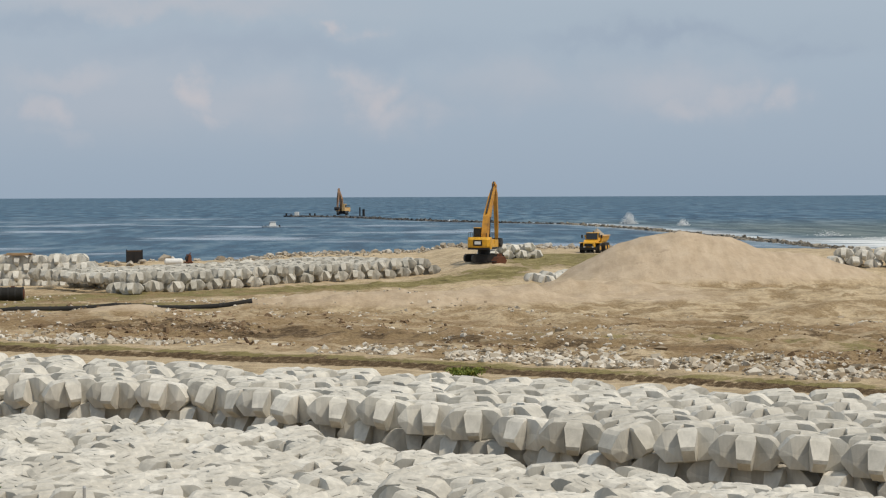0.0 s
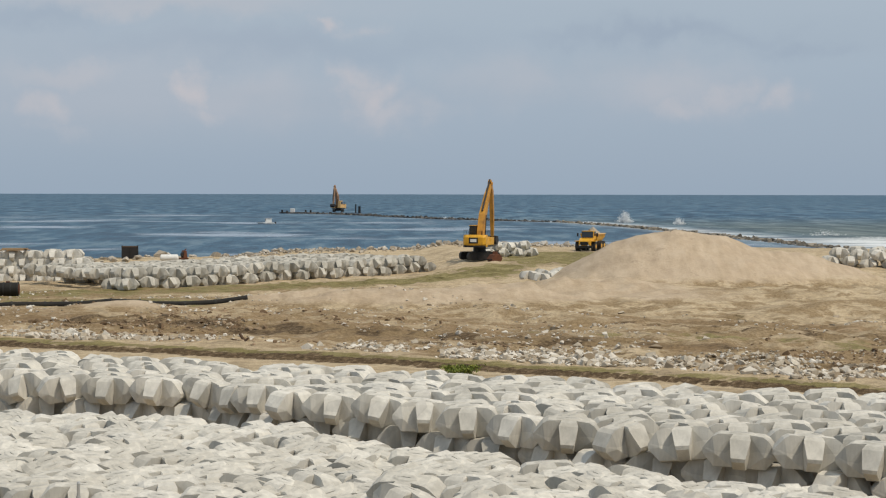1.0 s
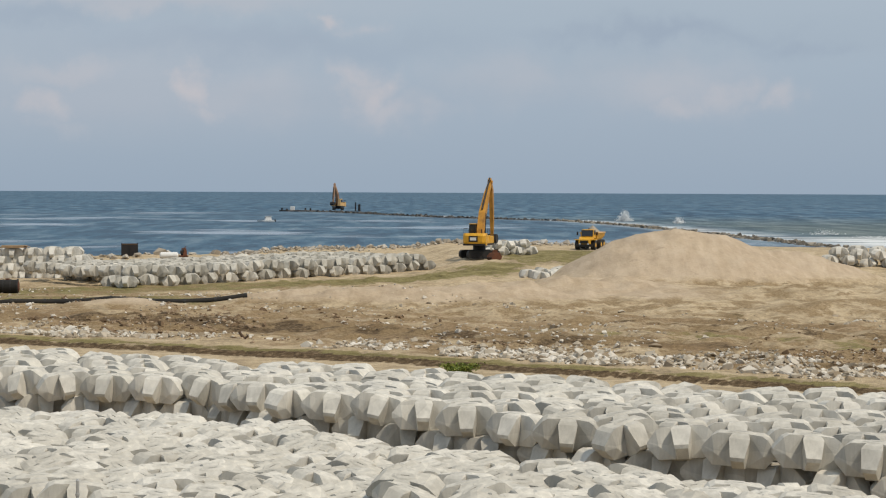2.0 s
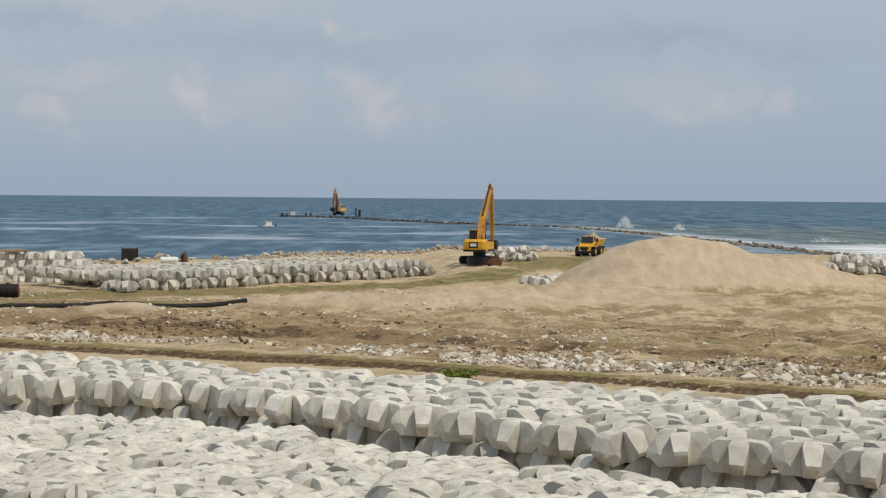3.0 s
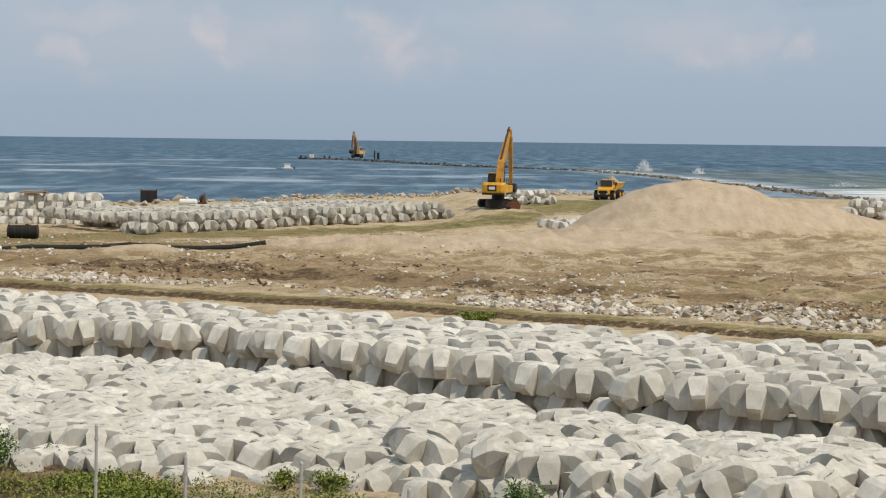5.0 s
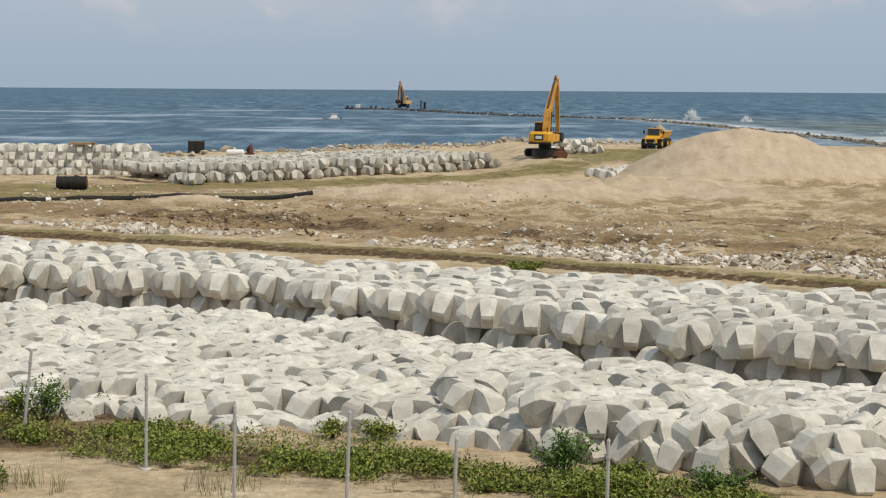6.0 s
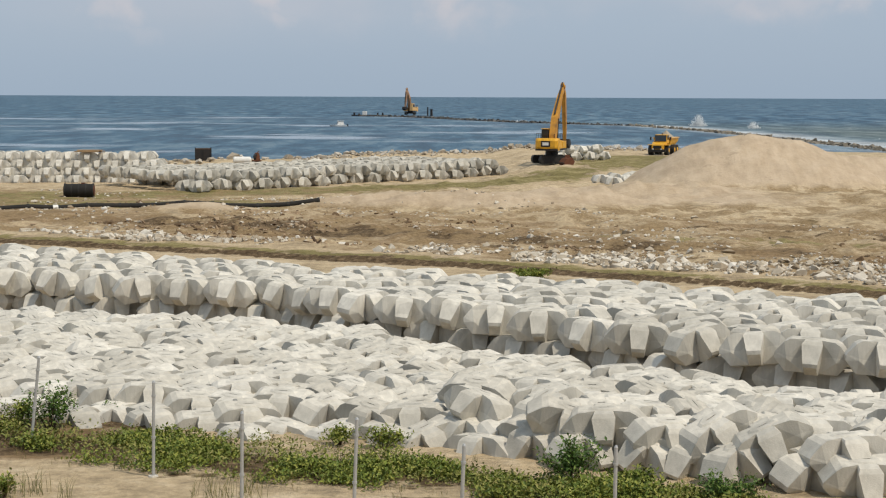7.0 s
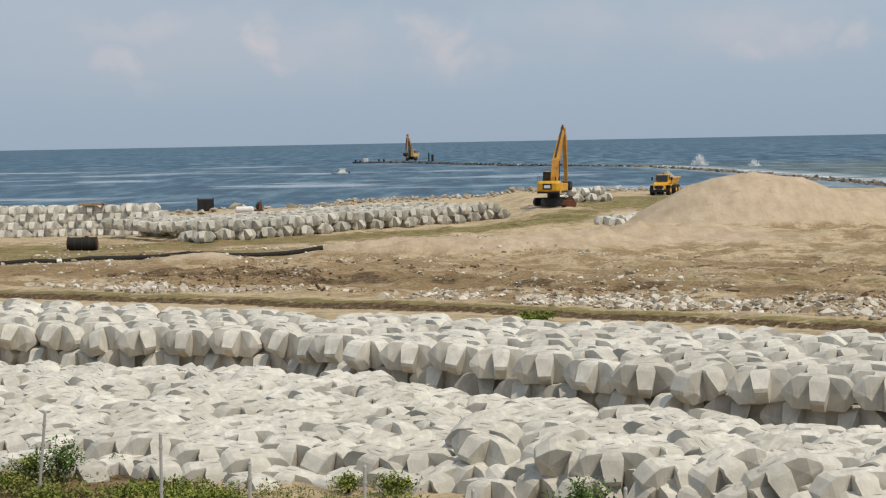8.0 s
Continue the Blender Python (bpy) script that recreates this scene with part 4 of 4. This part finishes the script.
def hose_bundle():
    x, y = -27.6, 131.0
    b = thing("rubber_drum", pose(x, y, height_at(x, y) - 0.03, 0, 0, 4), "black rubber drum lying on its side in grass", "drum")
    b.scale = (0.86, 0.95, 0.97)
    part("barrel", rod((-1.2, 0, 0.54), (1.2, 0, 0.54), 0.54, n=28), PLASTIC, b)
    for k, px in enumerate((-1.22, -0.62, 0.0, 0.62, 1.22)):
        part("hoop", rod((px - 0.06, 0, 0.54), (px + 0.06, 0, 0.54), 0.59 if k in (0, 4) else 0.57, n=28), BLACK, b)
    for sx in (-1, 1):
        part("end_flange", rod((sx * 1.26, 0, 0.54), (sx * 1.34, 0, 0.54), 0.40, n=22), RUST, b)
    part("sling", box((0.35, 0.16, 0.10), (0.35, 0.05, 1.12), bevel=0.02), RUST, b)


hose_bundle()


def pipeline():
    rng = random.Random(3)
    pts = [(-62, 108.5), (-45, 112.0), (-29.6, 115.0), (-24, 116.4), (-17.6, 117.6), (-14.8, 118.2), (-8.6, 119.2)]
    p = thing("dredge_pipe", Matrix(), "long black plastic pipe lying along the grass", "pipe")
    fine = []
    for (x0, y0), (x1, y1) in zip(pts, pts[1:]):
        fine += [(x0 + (x1 - x0) * k / 3, y0 + (y1 - y0) * k / 3) for k in range(3)]
    cu = [Vector((x, y, height_at(x, y) + 0.06)) for x, y in fine + pts[-1:]]
    for a, b in zip(cu, cu[1:]):
        seg = part("pipe_length", rod(a, b, 0.20, n=16), PLASTIC, p)
        d = (b - a).normalized()
        part("flange", rod(b - d * 0.08, b + d * 0.08, 0.225, n=16), BLACK, seg)
    x, y = -26.0, 115.8
    part("pale_joint", rod((x - 0.16, y - 0.05, height_at(x, y) + 0.10), (x + 0.16, y + 0.05, height_at(x, y) + 0.10), 0.21, n=16), WHITE, p, "white pipe coupling")


pipeline()


def plank_pile(x, y, z, long, count, turn, label):
    """Loose weathered boards lying on one another."""
    rng = random.Random(count)
    p = thing("plank_pile", pose(x, y, z, 0, 0, turn), label, "planks")
    for k in range(count):
        board = box((long * rng.uniform(0.8, 1.0), 0.24, 0.05), (0, 0, 0), bevel=0.008)
        board.transform(pose(rng.gauss(0, 0.12), 0.26 * (k % 3 - 1), 0.03 + 0.055 * (k // 3), 0, 0, rng.gauss(0, 2)))
        part("plank", board, PALE_WOOD, p)


plank_pile(-31.4, 153.4, height_at(-31.4, 153.4) + 2.66, 2.4, 12, 2, "pile of weathered tan boards on the block wall")
plank_pile(-28.4, 150.6, height_at(-28.4, 150.6), 1.6, 4, 6, "few tan boards lying on sand by the block wall")


def shore_bits():
    x, y = -21.8, 187.5
    z = height_at(x, y)
    c = thing("white_cylinder", pose(x, y, z, 0, 0, 3), "white cylinder lying on the shore stones", "cylinder")
    part("barrel", rod((-0.85, 0, 0.42), (0.85, 0, 0.42), 0.36, n=18), WHITE, c)
    for sx in (-1, 1):
        part("cap", rod((sx * 0.85, 0, 0.42), (sx * 0.98, 0, 0.42), 0.36, 0.22, n=18), WHITE, c)
    x, y = -20.4, 189.0
    z = height_at(x, y)
    r = thing("winch", pose(x, y, z, 0, 0, 30), "rusty red winch frame on the shore", "winch")
    part("base", box((0.9, 0.6, 0.15), (0, 0, 0.12), bevel=0.02), RUST, r)
    part("drum", rod((0, -0.25, 0.55), (0, 0.25, 0.55), 0.30, n=16), DARK_STEEL, r)
    for s in (-1, 1):
        part("cheek", box((0.5, 0.06, 0.85), (0.05, s * 0.3, 0.55), taper=(0.5, 1)), RUST, r)
    part("crank", rod((0.15, 0.3, 0.9), (0.45, 0.35, 1.15), 0.05), RUST, r)
    # a broken stake by the rubble
    x, y = -6.6, 89.6
    z = height_at(x, y)
    s = thing("stake", pose(x, y, z), "dark broken wooden stake leaning among rubble", "stake")
    part("shaft", rod((0.18, 0, -0.1), (-0.22, 0.05, 0.52), 0.10, 0.07, n=8), BROWN, s)
    part("stub", rod((0.02, 0, 0.1), (0.25, -0.05, 0.30), 0.07, 0.05, n=8), BROWN, s)


shore_bits()


def boat():
    b = thing("motor_boat", facing(-28.3, 470, SEA_Z, -0.97, -0.25) @ Matrix.Scale(1.25, 4), "small white motor boat with a cabin, afloat", "boat")
    bm = bmesh.new()
    hull(bm, [Vector(p) for p in ((2.2, 0, 0.75), (1.4, 0.6, 0.75), (1.4, -0.6, 0.75), (-1.7, 0.75, 0.6), (-1.7, -0.75, 0.6), (1.5, 0, -0.25), (-1.6, 0.5, -0.3), (-1.6, -0.5, -0.3))])
    part("hull", bm, WHITE, b)
    part("deck", box((2.6, 1.2, 0.06), (-0.2, 0, 0.72), bevel=0.02), WHITE, b)
    cab = part("cabin", box((1.5, 1.05, 0.85), (-0.3, 0, 1.15), taper=(0.75, 0.85), bevel=0.06), WHITE, b)
    part("windscreen", box((0.03, 0.8, 0.35), (0.37, 0, 1.28), turn=Matrix.Rotation(radians(-20), 4, "Y")), GLASS, cab)
    part("cabin_roof", box((1.5, 1.1, 0.06), (-0.35, 0, 1.62), bevel=0.02), WHITE, cab)
    part("outboard_motor", box((0.3, 0.35, 0.7), (-1.85, 0, 0.55), bevel=0.05), BLACK, b)


boat()


def jetty_bits():
    for x, y, w, h in ((-6.4, 700, 0.6, 3.4), (-4.9, 698, 1.1, 2.6)):
        s = thing("mooring_pile", pose(x, y, SEA_Z + 0.6), "dark timber pile standing on the jetty", "pile")
        part("shaft", rod((0, 0, 0), (0, 0, h), w / 2, w / 2.3, n=10), DARK_STEEL, s)
        part("cap", rod((0, 0, h), (0, 0, h + 0.15), w / 1.8, n=10), BLACK, s)
    g = thing("work_barge", pose(-29.5, 692, SEA_Z, 0, 0, -8), "low dark work barge moored at the jetty end", "barge")
    part("pontoon", box((14, 4.5, 1.1), (0, 0, 0.45), bevel=0.15), DARK_STEEL, g)
    part("deck_house", box((1.6, 1.8, 1.5), (-2.0, 0, 1.7), bevel=0.1), WHITE, g)
    for px in (-6, 3.5, 5.5):
        part("bollard", rod((px, -1.2, 1.0), (px, -1.2, 1.9), 0.35, n=10), BLACK, g)


jetty_bits()


def sea_spray():
    rng = random.Random(8)
    rows = []
    for cx, cy, wide, tall, n in ((73.5, 500, 1.0, 3.6, 1900), (62, 486, 1.4, 0.8, 250), (84, 470, 0.8, 2.2, 700), (24, 560, 2.2, 1.0, 250), (93, 352, 2.0, 1.4, 250), (97, 330, 3.4, 0.6, 250)):
        for _ in range(n):
            u = rng.random() ** 1.6
            rows.append((cx + rng.gauss(0, wide * (1.05 - 0.65 * u)), cy + rng.gauss(0, 1.5), SEA_Z + 0.3 + tall * u * rng.uniform(0.6, 1.1), rng.uniform(0.12, 0.40) * (1.2 - 0.8 * u)))
    scatter_rocks("sea_spray", rows, FOAM, "white spray thrown up by breaking waves", "spray")


sea_spray()


def fence_post(x, y, z, lean_x, lean_y, tall):
    p = thing("fence_post", pose(x, y, z), "galvanised steel fence post without mesh", "fence post", "fence posts")
    top = Vector((lean_x, lean_y, tall))
    part("pole", rod((0, 0, -0.15), top, 0.034, 0.032, n=14), GALV, p)
    part("cap", rod(top, top + Vector((0, 0, 0.04)), 0.037, 0.02, n=14), GALV, p)
    for k in (0.42, 0.86):
        q = top * k
        part("wire_clip", rod(q - Vector((0, 0, 0.02)), q + Vector((0, 0, 0.02)), 0.047, n=10), GALV, p)
    part("footing", rod((0, 0, -0.1), (0, 0, 0.035), 0.13, 0.10, n=12), CONCRETE, p)


for fx, fy, lx, tall in ((-9.22, 38.2, 0.22, 2.0), (-5.93, 34.97, 0.03, 2.0), (-3.72, 31.57, 0.02, 2.0), (-1.62, 31.02, 0.07, 2.0), (0.30, 28.7, 0.07, 2.0), (2.90, 28.62, 0.02, 2.0)):
    fence_post(fx, fy, height_at(fx, fy), lx, 0.0, tall - height_at(fx, fy))

# ------------------------------------------------------------------ plants


class Leaves:
    """Collects small folded leaves and stems into one mesh."""

    def __init__(self, seed):
        self.r = random.Random(seed)
        self.v, self.f = [], []

    def leaf(self, p, size, up=0.4, slim=0.5):
        r = self.r
        d = Vector((r.gauss(0, 1), r.gauss(0, 1), r.gauss(up, 0.6))).normalized()
        side = d.cross(Vector((r.gauss(0, 0.4), r.gauss(0, 0.4), 1))).normalized() * size * slim * 0.5
        n = side.cross(d).normalized() * size * 0.12
        k = len(self.v)
        self.v += [p, p + d * size * 0.5 + side + n, p + d * size, p + d * size * 0.5 - side + n]
        self.f += [(k, k + 1, k + 2), (k, k + 2, k + 3)]

    def blade(self, p, tall, width, lean):
        r = self.r
        a = r.uniform(0, 6.28)
        off = Vector((math.cos(a), math.sin(a), 0)) * lean
        side = Vector((-math.sin(a + 0.7), math.cos(a + 0.7), 0)) * width / 2
        k = len(self.v)
        mid = p + off * 0.35 + Vector((0, 0, tall * 0.6))
        self.v += [p - side, p + side, mid + side * 0.8, mid - side * 0.8, p + off + Vector((0, 0, tall))]
        self.f += [(k, k + 1, k + 2, k + 3), (k + 3, k + 2, k + 4)]

    def mesh(self, name, material):
        me = bpy.data.meshes.new(name)
        me.from_pydata([tuple(q) for q in self.v], [], self.f)
        me.materials.append(material)
        return me


def bush(x, y, wide, tall, count, seed, material, label, leaf=0.10):
    r = random.Random(seed)
    b = thing("bush", pose(x, y, height_at(x, y)), label, "bush", "bushes by the fence")
    stems, lv = bmesh.new(), Leaves(seed)
    tips = []
    for k in range(9):
        a, lean = r.uniform(0, 6.28), r.uniform(0.1, 0.55)
        tip = Vector((math.cos(a) * wide * lean, math.sin(a) * wide * lean, tall * r.uniform(0.55, 1.0) * (1.1 - 0.5 * lean)))
        add_rod(stems, (math.cos(a) * 0.05, math.sin(a) * 0.05, -0.05), tip, 0.014, 0.005, n=5)
        tips.append(tip)
    for k in range(count):
        t = r.choice(tips)
        p = t * r.uniform(0.35, 1.05) + Vector((r.gauss(0, wide * 0.11), r.gauss(0, wide * 0.11), r.gauss(0, tall * 0.08)))
        p.z = max(p.z, 0.03)
        lv.leaf(p, leaf * r.uniform(0.6, 1.3))
    part("branched_stem", stems, BROWN, b)
    ob = new("foliage", lv.mesh("foliage", material))
    ob.parent = b


bush(2.65, 34.9, 1.15, 0.95, 1500, 1, LEAF_DARK, "dense dark green bush in front of the blocks")
bush(5.55, 33.1, 1.05, 0.62, 900, 2, LEAF_DARK, "low dark green bush at the fence foot")
bush(-9.1, 39.6, 1.05, 1.02, 1100, 3, LEAF_DARK, "leafy green bush around a fence post")
bush(-9.9, 40.1, 0.9, 0.55, 600, 4, LEAF, "low green bush on bare earth")
bush(-8.0, 41.2, 0.38, 0.48, 170, 5, LEAF_DARK, "small upright green seedling on bare earth")
bush(-2.3, 38.4, 0.8, 0.42, 520, 6, LEAF, "yellow-green low bush beside the blocks")
bush(-1.3, 38.0, 0.95, 0.45, 600, 7, LEAF, "spreading green low bush beside the blocks")
bush(3.9, 34.3, 1.1, 0.42, 700, 8, LEAF, "yellow-green bush at the fence foot")
bush(-8.6, 33.3, 0.7, 0.45, 500, 9, LEAF, "green bush at the sandy road edge")
bush(-6.1, 40.9, 0.30, 0.20, 90, 10, LEAF_DARK, "tiny dark green plant on bare earth")
bush(3.75, 74.0, 1.5, 0.42, 1800, 11, LEAF, "low bright green shrub behind the blocks", leaf=0.13)


def weeds():
    r = random.Random(14)
    lv = Leaves(15)
    centre = [(-10.6, 39.1), (-8.9, 38.6), (-7.3, 37.8), (-4.7, 36.8), (-2.1, 35.9), (0.0, 35.0), (1.4, 33.9), (4.2, 33.3), (6.0, 32.4)]
    half = [(-10.6, 0.7), (-8.9, 0.9), (-7.3, 1.35), (-4.7, 1.5), (-2.1, 1.6), (0.0, 1.1), (1.4, 0.8), (4.2, 0.8), (6.0, 0.5)]
    xs = np.array([r.uniform(-11, 6.2) for _ in range(3200)])
    ys = np.array([interp(centre, x) + interp(half, x) * max(-1.3, min(1.2, r.gauss(0, 0.62))) for x in xs])
    patch = fbm(xs, ys, 0.8, 41, 3)
    zs = ground_height(xs, ys)
    for x, y, z, q in zip(xs, ys, zs, patch):
        if q + 0.6 * float(fbm(np.array([x]), np.array([y]), 0.35, 47, 2)[0]) < -0.14:
            continue
        tall = r.uniform(0.06, 0.26) * (1 + 1.2 * q)
        for _ in range(r.randrange(16, 32)):
            lv.leaf(Vector((x + r.gauss(0, 0.13), y + r.gauss(0, 0.13), z + r.random() * tall)), r.uniform(0.06, 0.13))
    pale = Leaves(19)
    for x, y, z, q in zip(xs[::6], ys[::6], zs[::6], patch[::6]):
        if q > 0.15:
            continue
        for _ in range(14):
            pale.leaf(Vector((x + r.gauss(0, 0.16), y + r.gauss(0, 0.16), z + 0.02 + r.random() * 0.24)), r.uniform(0.06, 0.12))
    tagged(new("creeper", pale.mesh("creeper", LEAF_PALE)), "yellowing creeper among the fence weeds", "creeper", kind="stuff")
    me = lv.mesh("weeds", LEAF)
    tagged(new("weeds", me), "strip of low green weeds along the fence", "weeds", kind="stuff")
    lv = Leaves(16)
    xs = np.array([r.uniform(-10, -3.2) for _ in range(420)] + [r.uniform(-11, 6) for _ in range(500)])
    ys = np.array([r.uniform(32.4, 33.9) for _ in range(420)] + [interp(centre, x) + r.gauss(0, 1.0) for x in xs[420:]])
    zs = ground_height(xs, ys)
    patch = fbm(xs, ys, 0.9, 43, 2)
    for k, (x, y, z, q) in enumerate(zip(xs, ys, zs, patch)):
        if k < 420 and (q < -0.1 or r.random() < 0.5):
            continue
        for _ in range(4):
            t = r.uniform(0.2, 0.60) if k < 420 else r.uniform(0.08, 0.22)
            lv.blade(Vector((x + r.gauss(0, 0.05), y + r.gauss(0, 0.05), z - 0.01)), t, 0.011, t * r.uniform(0.1, 0.7))
    tagged(new("dry_grass", lv.mesh("dry_grass", DRY)), "thin dry grass tufts on sand", "grass", kind="stuff")


weeds()
